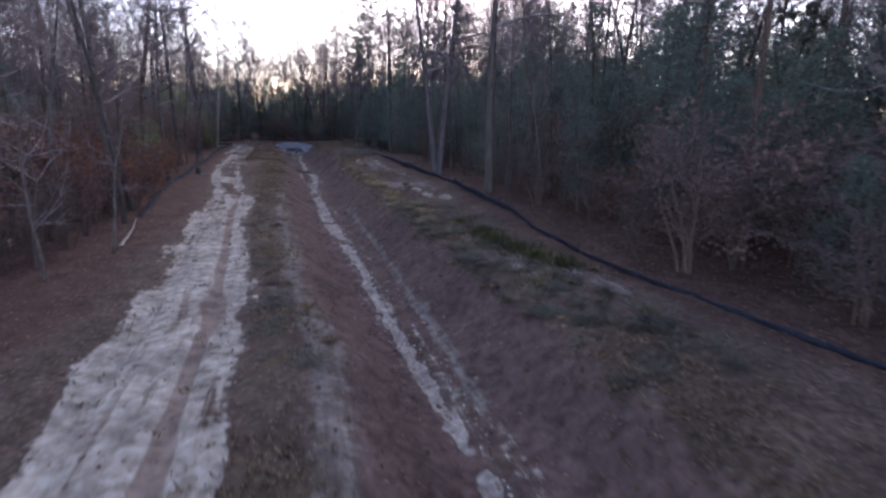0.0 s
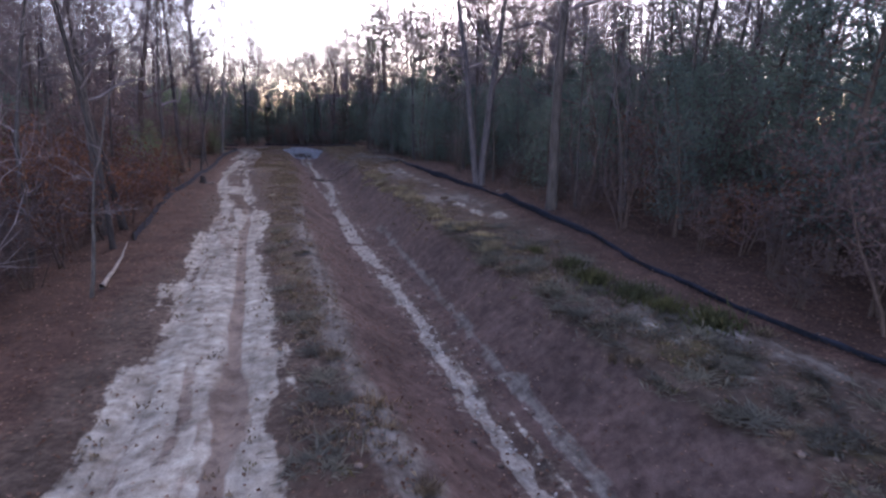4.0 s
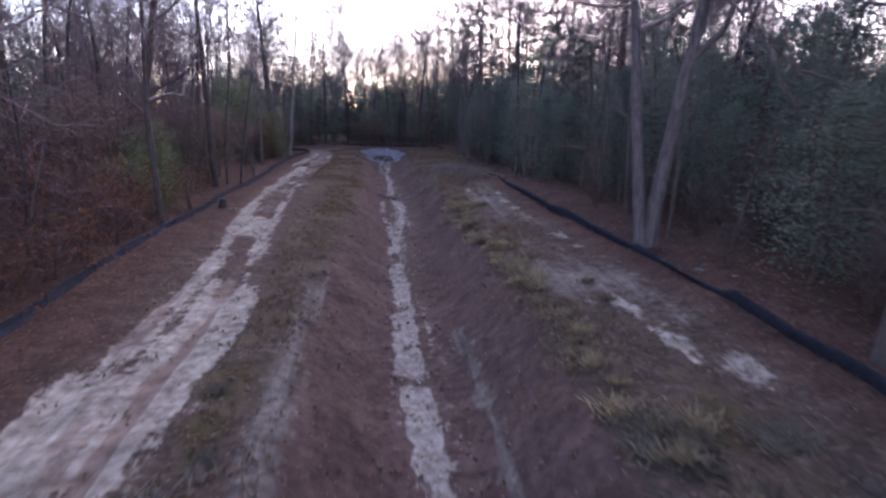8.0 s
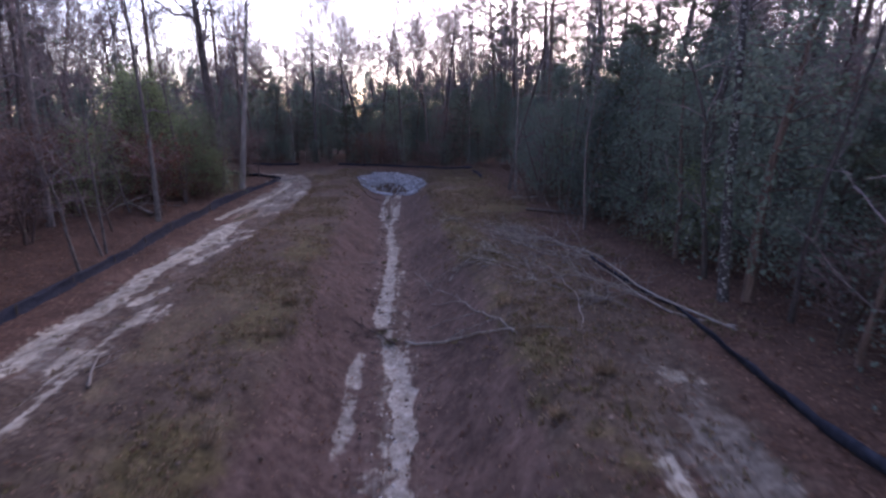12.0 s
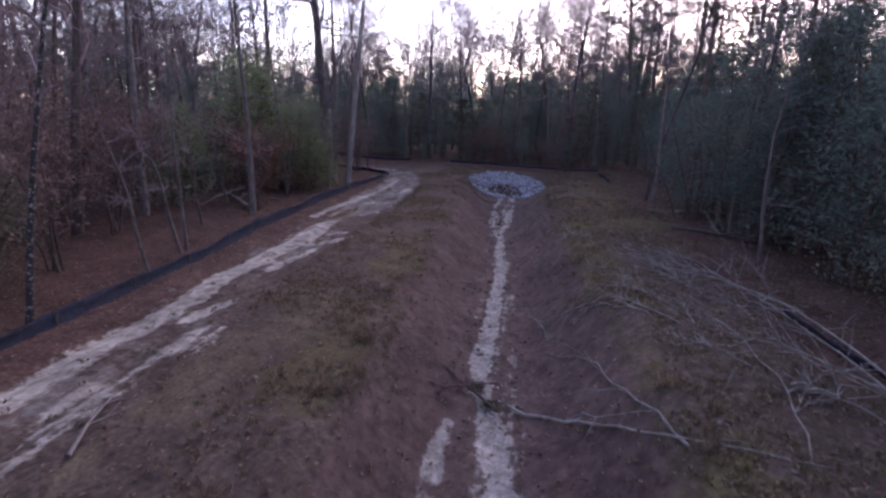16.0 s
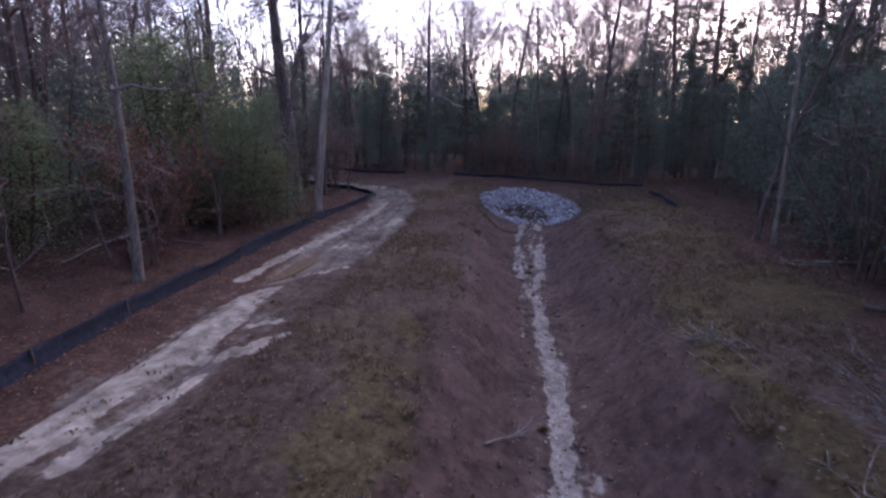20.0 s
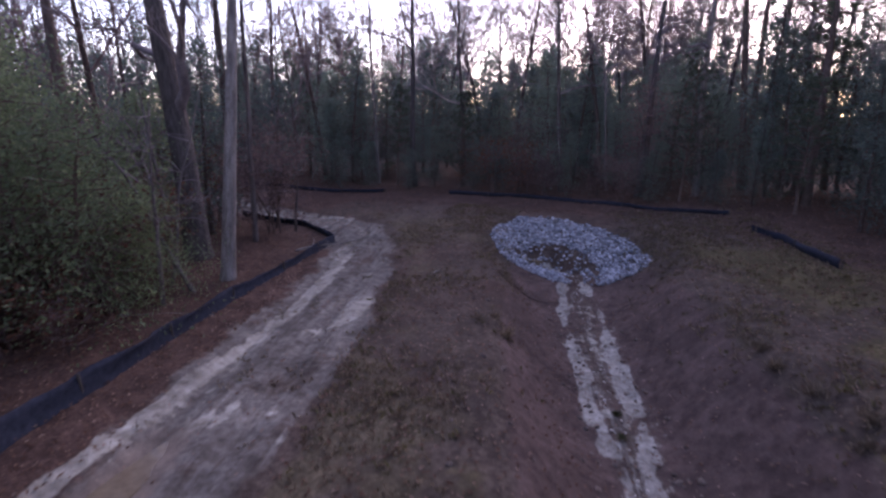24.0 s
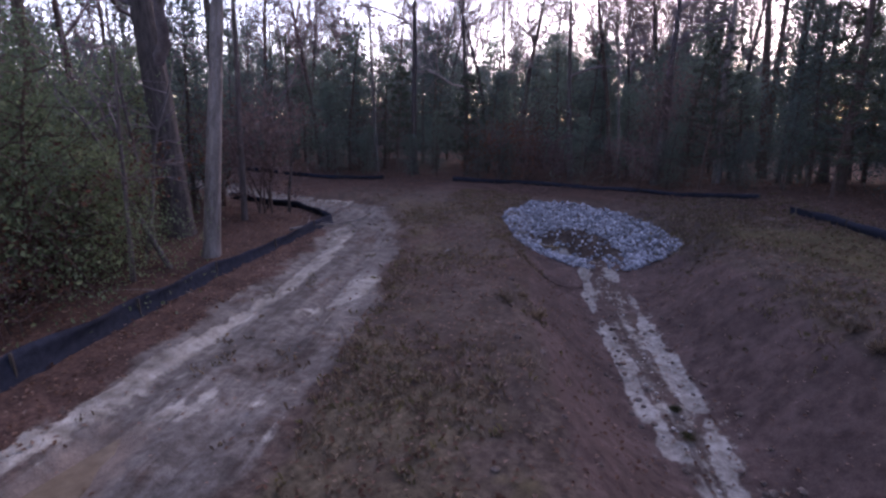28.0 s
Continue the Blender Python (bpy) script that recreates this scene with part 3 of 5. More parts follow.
    for band in [SAND_BAND, SAND_EDGE] + SAND_SPOTS:
        dist, _, _, half = near(band, x, y)
        dist = dist + 0.13 * fbm(off * 4.0, along * 0.8, 57) + 0.04 * vnoise(x * 7.1, y * 7.1, 58)
        sand = np.maximum(sand, (1 - step(dist, half * 0.6, half * 1.45 + 0.05)) * (0.86 + 0.3 * streak))
    patchy = fbm(x * 0.5, y * 0.5, 81)
    moss = np.exp(-((side + 2.8) / 0.95) ** 2) * step(y, 27, 36) * (1 - 0.45 * step(y, 53, 59)) * (1 - step(y, 62, 68)) * (0.6 + 0.9 * patchy)
    moss = np.maximum(moss, np.exp(-((side - 2.7) / 0.75) ** 2) * (0.3 * step(y, 20, 28) + 0.7 * step(y, 34, 42)) * (1 - step(y, 62, 68)) * (0.62 + 0.9 * patchy))
    moss = np.maximum(moss, np.exp(-((side - 4.6) / 1.9) ** 2) * step(y, 50, 57) * (1 - step(y, 71, 76)) * (0.72 + 0.7 * patchy))
    moss = np.maximum(moss, np.exp(-((side - 3.3) / 1.2) ** 2) * (1 - step(y, 20, 28)) * (0.3 + 0.8 * patchy))
    moss = np.maximum(moss, np.exp(-((side + 3.0) / 0.7) ** 2) * (1 - step(y, 24, 30)) * (0.2 + 0.8 * patchy))
    clay = (1 - step(np.abs(side - 0.1), 1.7, 2.4)) * (1 - step(y, 70, 73)) * (1 - 0.55 * np.exp(-((side - 0.1) / 0.7) ** 2))
    corridor = step(x - across(FENCE_L, y), 0.4, 2.8) * step(across(FENCE_R, y) - x, -0.4, 1.2) * (1 - step(y, 74, 80))
    litter = np.clip(1 - corridor * (0.72 - 0.35 * fbm(x * 0.35, y * 0.35, 82)), 0, 1)
    straw = step(off, 0.9, 1.6) * step(-side, 1.6, 2.4) * (0.5 + 0.45 * fbm(x * 0.45, y * 0.45, 83)) + step(side, 2.1, 2.8) * (1 - step(side, 4, 6)) * 0.42
    straw = np.clip(straw, 0, 1) * (1 - step(y, 72, 77))
    mud = np.exp(-((off - 0.42) / 0.13) ** 2) * (1 - step(y, 23, 28)) * 1.1 + np.exp(-((((x + 21.8) * 0.956 + (y - 57.0) * 0.292) / 0.6) ** 2 + (((y - 57.0) * 0.956 - (x + 21.8) * 0.292) / 2.3) ** 2)) * 0.95
    mud = mud + (1 - step(d, w * 0.8, w * 1.1)) * (1 - step(y, 26, 32)) * 0.55 * step(-streak, 0.05, 0.45)
    silt = np.exp(-((side + 2.2) / 0.5) ** 2) * (1 - step(y, 26, 33)) * 0.66
    silt = np.maximum(silt, np.exp(-(side / 0.75) ** 2) * (1 - step(y, 66, 70)) * 0.46)
    dist, _, _, half = near(RILL_EAST, x, y)
    silt = np.maximum(silt, 0.68 * (1 - step(dist + 0.1 * vnoise(x * 2.7, y * 2.7, 67), half * 0.6, half * 1.6 + 0.12)))
    silt = np.maximum(silt, bank * np.clip(0.30 + 0.12 * step(y, 18, 24) + 0.5 * fbm(x * 0.4, y * 0.22, 72), 0, 0.75))
    silt = np.maximum(silt, (1 - step(edge, w * 0.55, w * 1.4)) * step(y, 27, 32) * (0.5 - 0.04 * step(y, 38, 43) + 0.36 * step(y, 55, 60) + 0.3 * n1))
    # damp dark streaks between the wheel marks near the end
    dist, _, _, half = near([(-21.3, 58.0, 0.35), (-21.6, 59.6, 0.4), (-22.0, 61.0, 0.32), (-22.6, 62.6, 0.25), (-23.5, 65.5, 0.2)], x, y)
    damp = 1 - step(dist + 0.35 * fbm(off * 3.0, along * 0.6, 59), half * 0.4, half * 1.5)
    sand, silt = sand * (1 - 0.55 * damp), silt * (1 - 0.16 * damp)
    for name, chans in (("cover", (sand, moss, clay, wash)), ("floor", (litter, straw, np.clip(mud, 0, 1), silt))):
        a = me.color_attributes.new(name, "FLOAT_COLOR", "POINT")
        a.data.foreach_set("color", np.stack(chans, -1).astype(np.float32).ravel())
    me.materials.append(EARTH)
    tagged(new("ground", me), "sandy dirt track and ditch through brown leaf litter", "ground", kind="structure")


ground()


# ---- trees ----
def tree_meshes(seed, height, radius, bare_from, spread, limbs, subs, twigs, bark, twig_mat, leaves=0, leaf_mat=None, lean=0.04, curl=0.10, wander=0.05, fine=2):
    """Trunk, branches and leaves of a broad-leaved tree in winter."""
    r = random.Random(seed)
    trunk, branches, foliage = Shape(), Shape(), Shape()
    n = 12
    base, d = Vector((0, 0, -0.3)), Vector((r.gauss(0, lean), r.gauss(0, lean), 1))
    pts = limb_points(r, base, d, height, n, wander, 0.03)
    rad = [radius * ((1 - i / n) ** 1.15 * 0.95 + 0.04) * (1.35 if i == 0 else 1) for i in range(n + 1)]
    pts.insert(1, pts[0].lerp(pts[1], 0.35))
    rad.insert(1, radius * 1.02)
    trunk.tube(pts, rad, 9)
    for k in range(limbs):
        u = bare_from + (0.97 - bare_from) * (k + r.random()) / limbs
        i = min(int(u * n) + 1, len(pts) - 2)
        p = pts[i].lerp(pts[i + 1], r.random())
        a = k * 2.4 + r.uniform(-0.5, 0.5)
        up = r.uniform(0.15, 0.85) + 0.45 * u
        d1 = Vector((math.cos(a), math.sin(a), up))
        length = spread * (1.15 - 0.75 * u) * r.uniform(0.65, 1.2)
        lp = limb_points(r, p, d1, length, 6, 0.18 + curl, 0.05)
        r0 = max(rad[i] * r.uniform(0.35, 0.62), 0.018)
        branches.tube(lp, [r0 * (1 - j / 6.6) for j in range(7)], 5, False)
        for _ in range(subs):
            j = r.randint(2, 6)
            sd = (lp[j] - lp[j - 1]).normalized() * 0.7 + rand_dir(r, 0.4) * 0.8
            sl = length * r.uniform(0.25, 0.5)
            sp = limb_points(r, lp[j], sd, sl, 3, 0.22, 0.08)
            r1 = max(r0 * 0.36, 0.011)
            branches.tube(sp, [r1 * (1 - q / 4) for q in range(4)], 4, False)
            for _ in range(twigs):
                q = r.randint(1, 3)
                td = (sp[q] - sp[q - 1]).normalized() * 0.8 + rand_dir(r, 0.5) * 0.7
                tp = limb_points(r, sp[q], td, sl * r.uniform(0.3, 0.75), 1, 0.2, 0.1)
                branches.tube(tp, [0.011, 0.005], 3, False)
                for _ in range(fine):
                    q = tp[0].lerp(tp[1], r.uniform(0.3, 1.0))
                    branches.tube([q, q + ((tp[1] - tp[0]).normalized() + rand_dir(r, 0.4) * 0.9) * sl * r.uniform(0.12, 0.3)], [0.007, 0.003], 3, False)
            if leaves:
                leaf_cloud(foliage, r, sp[-1], leaves, sl * 0.3, 0.10)
    out = [("trunk", trunk.mesh("trunk", bark, True)), ("crown", branches.mesh("crown", twig_mat, True))]
    if leaves:
        out.append(("foliage", foliage.mesh("foliage", leaf_mat)))
    return out


def pine_meshes(seed, height, radius, bare_from, spread):
    r = random.Random(seed)
    trunk, branches, needles = Shape(), Shape(), Shape()
    n = 12
    pts = limb_points(r, (0, 0, -0.3), (r.gauss(0, 0.03), r.gauss(0, 0.03), 1), height, n, 0.02, 0.03)
    rad = [radius * (1 - 0.9 * i / n) * (1.3 if i == 0 else 1) for i in range(n + 1)]
    trunk.tube(pts, rad, 9)
    for k in range(30):
        u = bare_from + (0.99 - bare_from) * (k + r.random()) / 30
        i = min(int(u * n), n - 1)
        p = pts[i].lerp(pts[i + 1], u * n - i)
        a = k * 2.4 + r.uniform(-0.6, 0.6)
        length = spread * (1.08 - 0.85 * (u - bare_from) / (1 - bare_from)) * r.uniform(0.6, 1.15)
        lp = limb_points(r, p, (math.cos(a), math.sin(a), r.uniform(-0.1, 0.5)), length, 4, 0.14, 0.04)
        branches.tube(lp, [0.05, 0.04, 0.03, 0.02, 0.01], 4, False)
        for _ in range(7):
            j = r.randint(2, 4)
            c = lp[j] + Vector((r.gauss(0, 0.34), r.gauss(0, 0.34), r.gauss(0.12, 0.07)))
            branches.tube([lp[j], c], [0.012, 0.008], 3, False)
            for _ in range(24):
                d = rand_dir(r, 0.35)
                t = d.cross(Vector((r.random(), r.random(), 0.3))).normalized()
                needles.leaf(c + rand_dir(r) * r.uniform(0, 0.12), d, t, r.uniform(0.12, 0.24), 0.034)
    return [("trunk", trunk.mesh("trunk", PINE_BARK, True)), ("crown", branches.mesh("crown", PINE_BARK, True)), ("foliage", needles.mesh("foliage", NEEDLES))]


def evergreen_meshes(seed, height, spread, mat, size, stems=1, dense=1.0):
    """A young evergreen with drooping layered sprays from near the ground."""
    r = random.Random(seed)
    trunk, foliage = Shape(), Shape()
    for q in range(stems):
        base = Vector((r.gauss(0, 0.2) * (stems > 1), r.gauss(0, 0.2) * (stems > 1), -0.2))
        pts = limb_points(r, base, (r.gauss(0, 0.12), r.gauss(0, 0.12), 1), height * r.uniform(0.8, 1), 7, 0.06, 0.05)
        trunk.tube(pts, [0.07 * height / 5 * (1 - i / 8) for i in range(8)], 6)
        for k in range(int(34 * dense)):
            u = 0.10 + 0.9 * (k + r.random()) / (34 * dense)
            i = min(int(u * 7), 6)
            p = pts[i].lerp(pts[i + 1], u * 7 - i)
            a = r.uniform(0, 6.28)
            prof = (1.05 - u) ** 0.7 * min(1, 0.45 + u * 2)
            length = spread * prof * r.uniform(0.35, 1.2)
            lp = limb_points(r, p, (math.cos(a), math.sin(a), r.uniform(-0.1, 0.55)), length, 3, 0.2, -0.02)
            trunk.tube(lp, [0.018, 0.013, 0.009, 0.004], 3, False)
            for j in range(1, 4):
                leaf_cloud(foliage, r, lp[j], int(14 * dense), 0.12 + 0.15 * length, size)
    return [("stem", trunk.mesh("stem", BARK_BROWN, True)), ("foliage", foliage.mesh("foliage", mat))]


def sapling_meshes(seed, height, twig_mat, bark, leaves=0, leaf_mat=None, stems=1, spread=1.2):
    r = random.Random(seed)
    trunk, foliage = Shape(), Shape()
    twigs = Shape()
    for q in range(stems):
        pts = limb_points(r, (r.gauss(0, 0.15) * (stems > 1), r.gauss(0, 0.15) * (stems > 1), -0.2), (r.gauss(0, 0.14), r.gauss(0, 0.14), 1), height * r.uniform(0.7, 1), 7, 0.09, 0.05)
        trunk.tube(pts, [(0.012 + 0.0075 * height) * (1 - i / 8) for i in range(8)], 6)
        for k in range(11):
            i = r.randint(2, 6)
            a = r.uniform(0, 6.28)
            length = spread * r.uniform(0.4, 1.1)
            lp = limb_points(r, pts[i], (math.cos(a), math.sin(a), r.uniform(0, 0.9)), length, 4, 0.18, 0.02)
            twigs.tube(lp, [0.014, 0.012, 0.009, 0.006, 0.003], 3, False)
            for _ in range(3):
                j = r.randint(1, 4)
                tp = limb_points(r, lp[j], (lp[j] - lp[j - 1]).normalized() + rand_dir(r) * 0.8, length * 0.45, 1, 0.2, 0)
                twigs.tube(tp, [0.008, 0.003], 3, False)
                if leaves:
                    leaf_cloud(foliage, r, tp[-1], leaves, 0.16, 0.12)
    out = [("stem", trunk.mesh("stem", bark, True)), ("crown", twigs.mesh("crown", twig_mat, True))]
    if leaves:
        out.append(("foliage", foliage.mesh("foliage", leaf_mat)))
    return out


def plant(name, meshes, x, y, scale, turn, label, category, group="", lean=(0, 0), z=None):
    root = new(name)
    root.matrix_world = pose(x, y, gz(x, y) if z is None else z, lean[0], lean[1], turn) @ Matrix.Scale(scale, 4)
    made = {}
    for pname, me in meshes:
        made[pname] = part(pname, me, made.get("crown", root) if pname == "foliage" else root)
    return tagged(root, label, category, group)


KINDS = {
    "oak": [tree_meshes(100 + k, h, 0.155, 0.3, 5.8, 18, 8, 8, BARK_BROWN if k > 1 else BARK, TWIG_RED if k > 1 else TWIG, curl=0.16) for k, h in enumerate((17, 19, 16, 18))],
    "straight_grey": [tree_meshes(400 + k, h, 0.17, 0.34, 4.6, 15, 7, 6, BARK_PALE if k == 2 else BARK, TWIG, lean=0.0, wander=0.018, curl=0.14) for k, h in enumerate((17, 16, 18))],
    "straight_slim": [tree_meshes(410 + k, h, 0.075, 0.36, 2.4, 12, 6, 5, b, TWIG, lean=0.0, wander=0.02, curl=0.06) for k, (h, b) in enumerate(((13, BARK_PALE), (14, BARK), (12, BARK_SPOT)))],
    "brown_oak": [tree_meshes(120 + k, h, 0.17, 0.18, 5.2, 16, 8, 5, BARK_BROWN, TWIG_RED, 5, BROWN) for k, h in enumerate((16, 18))],
    "slim": [tree_meshes(140 + k, h, 0.09, 0.3, 2.8, 14, 6, 5, BARK, TWIG, curl=0.03) for k, h in enumerate((15, 17, 14, 16))],
    "pale": [tree_meshes(160 + k, h, 0.12, 0.38, 3.0, 12, 6, 5, BARK_PALE, TWIG) for k, h in enumerate((15, 17))],
    "pine": [pine_meshes(180 + k, h, 0.17, b, 3.0) for k, (h, b) in enumerate(((19, 0.5), (17, 0.42), (20, 0.58)))],
    "young_pine": [pine_meshes(190 + k, h, 0.1, 0.2, 2.1) for k, h in enumerate((9, 7.5))],
    "evergreen": [evergreen_meshes(200 + k, h, 2.1, EVERGREEN, 0.092, 1, 1.65) for k, h in enumerate((5.8, 4.8, 7.2))],
    "holly": [evergreen_meshes(220 + k, h, 2.3, HOLLY, 0.056, 3, 1.5) for k, h in enumerate((4.2, 3.4))],
    "russet": [sapling_meshes(240 + k, h, TWIG_RED, BARK_BROWN, 6, RUSSET, 3, 1.5) for k, h in enumerate((3.2, 2.4, 4.0))],
    "sapling": [sapling_meshes(260 + k, h, TWIG, b, 0, None, 1) for k, (h, b) in enumerate(((5, BARK_PALE), (6, BARK), (4, BARK_BROWN)))],
    "brush": [sapling_meshes(300 + k, h, TWIG_RED, BARK_BROWN, 9, BROWN, 4, 1.7) for k, h in enumerate((3.6, 4.8, 5.8))],
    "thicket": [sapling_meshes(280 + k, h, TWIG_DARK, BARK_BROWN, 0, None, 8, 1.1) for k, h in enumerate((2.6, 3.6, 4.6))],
}
NAMES = {
    "oak": ("oak_tree", "tall leafless grey-barked tree in winter woods", "tree"),
    "brown_oak": ("oak_tree", "leafless oak still holding withered brown leaves", "tree"),
    "straight_grey": ("grey_tree", "straight grey trunk with fine leafless branches above", "tree"),
    "straight_slim": ("slender_tree", "slim upright leafless tree at the forest edge", "tree"),
    "slim": ("slender_tree", "slender leafless young tree with upright branches", "tree"),
    "pale": ("pale_tree", "leafless tree with a pale grey trunk", "tree"),
    "pine": ("pine_tree", "tall pine with a bare trunk and dark crown", "pine"),
    "young_pine": ("young_pine", "young dark green pine among the bare trees", "pine"),
    "evergreen": ("evergreen_tree", "dense dark green evergreen under the tall trees", "evergreen"),
    "holly": ("holly_bush", "bushy green holly on the leaf-covered forest floor", "bush"),
    "russet": ("beech_sapling", "young beech with dry russet leaves", "sapling"),
    "sapling": ("bare_sapling", "thin bare sapling standing in leaf litter", "sapling"),
    "brush": ("withered_shrub", "tall shrub with a haze of withered brown leaves", "shrub"),
    "thicket": ("bare_shrub", "tangle of reddish bare stems under the trees", "shrub"),
}
planted = []


def put(kind, x, y, scale=1.0, turn=None, lean=(0, 0), variant=None):
    r = random.Random(round(x * 131 + y * 977))
    meshes = KINDS[kind][r.randrange(len(KINDS[kind])) if variant is None else variant]
    name, label, cat = NAMES[kind]
    planted.append((x, y, kind))
    return plant(name, meshes, x, y, scale * r.uniform(0.92, 1.08), r.uniform(0, 360) if turn is None else turn, label, cat, "trees of the wood" if cat in ("tree", "pine") else "undergrowth", lean)


def leaning(kind, x, y, dx, dy, scale=1.0, variant=None, turn=0.0):
    """A tree whose trunk moves by dx and dy for every metre it rises."""
    c, q = math.cos(radians(turn)), math.sin(radians(turn))
    d = Vector((dx * c + dy * q, dy * c - dx * q, 1)).normalized()
    return put(kind, x, y, scale, turn, (math.degrees(-math.asin(d.y)), math.degrees(math.atan2(d.x, d.z))), variant)


def twin_tree(x, y):
    """Two trunks out of one mossy foot, the stouter one leaning away."""
    root = new("twin_trunk_tree")
    root.location = (x, y, gz(x, y))
    for seed, shift, dx, dy, radius, spread in ((31, -0.07, -0.1, 0.03, 0.17, 5.0), (35, 0.1, 0.065, -0.015, 0.205, 6.5)):
        d = Vector((dx, dy, 1)).normalized()
        m = pose(shift, 0, 0, math.degrees(-math.asin(d.y)), math.degrees(math.atan2(d.x, d.z)), 0)
        for pname, me in tree_meshes(seed, 18, radius, 0.3, spread, 14, 8, 7, BARK_MID, TWIG, lean=0.0, wander=0.015, curl=0.2):
            part(pname, me, root).matrix_basis = m
    tagged(root, "big grey tree with two trunks from one foot", "tree", "trees of the wood")


# trees that stand out
twin_tree(-0.3, 29.7)
plant("spotted_tree", tree_meshes(32, 17, 0.11, 0.4, 2.6, 9, 5, 4, BARK_SPOT, TWIG, lean=0.0), -4.3, 46.1, 1, 0, "slim tree with pale lichen spots on dark bark", "tree")
plant("big_oak", tree_meshes(33, 20, 0.37, 0.24, 6.4, 15, 8, 7, BARK, TWIG, lean=0.0, wander=0.02, curl=0.2), -28.5, 64.9, 1, 0, "broad old oak with wide leafless limbs", "tree", lean=(0.6, -0.6))
plant("pale_trunk_tree", tree_meshes(34, 18, 0.19, 0.45, 3.4, 9, 6, 6, BARK_PEELED, TWIG, lean=0.0, wander=0.018), -26.55, 64.0, 1, 0, "straight tree with a pale peeling trunk", "tree", lean=(-4.3, 4.6))
for k, x, y, dx, dy, sc, v, turn in (("straight_grey", -12.9, 22.0, -0.10, -0.064, 0.8, 0, 40), ("straight_grey", -16.7, 32.7, -0.03, -0.024, 0.85, 1, 100), ("straight_grey", -20.4, 42.1, -0.03, -0.027, 1.1, 0, 200),
                                     ("straight_grey", 2.0, 23.5, -0.01, 0.003, 1.15, 1, 0), ("straight_slim", 4.4, 26.2, 0.07, -0.03, 0.8, 1, 30), ("straight_slim", 4.6, 23.2, -0.015, 0.005, 0.9, 2, 70), ("straight_slim", 6.7, 23.6, -0.015, 0.005, 1.0, 1, 150),
                                     ("straight_slim", 2.9, 23.6, 0.0, 0.0, 0.7, 1, 10), ("straight_slim", -1.3, 44.6, -0.1, 0.01, 0.8, 0, 0), ("straight_slim", -9.9, 62.7, -0.02, 0.0, 1.1, 0, 60), ("straight_slim", -5.1, 58.7, -0.149, 0.035, 1.1, 0, 90),
                                     ("straight_slim", -19.8, 43.5, 0.035, 0.06, 0.9, 2, 20), ("straight_grey", -26.1, 50.8, 0.004, 0.01, 0.9, 2, 80), ("straight_grey", -23.9, 53.7, 0.02, 0.028, 0.68, 2, 300), ("straight_slim", -21.9, 48.9, -0.015, -0.02, 0.7, 0, 0),
                                     ("straight_slim", -26.2, 58.4, -0.028, -0.033, 0.8, 1, 0), ("straight_slim", -28.5, 67.2, 0.03, 0.03, 1.2, 1, 40), ("straight_slim", -32.5, 82.2, -0.033, -0.018, 1.4, 0, 0), ("straight_grey", -29.9, 81.7, -0.017, -0.008, 1.1, 0, 250),
                                     ("straight_grey", -15.3, 81.0, -0.07, 0.004, 1.1, 2, 110), ("straight_grey", -21.8, 82.9, -0.08, -0.013, 0.9, 1, 10), ("straight_slim", -19.5, 83.2, -0.08, -0.008, 1.1, 0, 50), ("pine", -13.2, 84.0, -0.1, 0.015, 1.1, 0, 0),
                                     ("straight_grey", -10.9, 83.2, -0.12, 0.027, 1.0, 1, 70), ("sapling", -26.45, 62.9, -0.2, -0.1, 1.4, 0, 0), ("sapling", -28.3, 64.0, -0.1, -0.05, 1.3, 0, 120)):
    leaning(k, x, y, dx, dy, sc, v, turn)
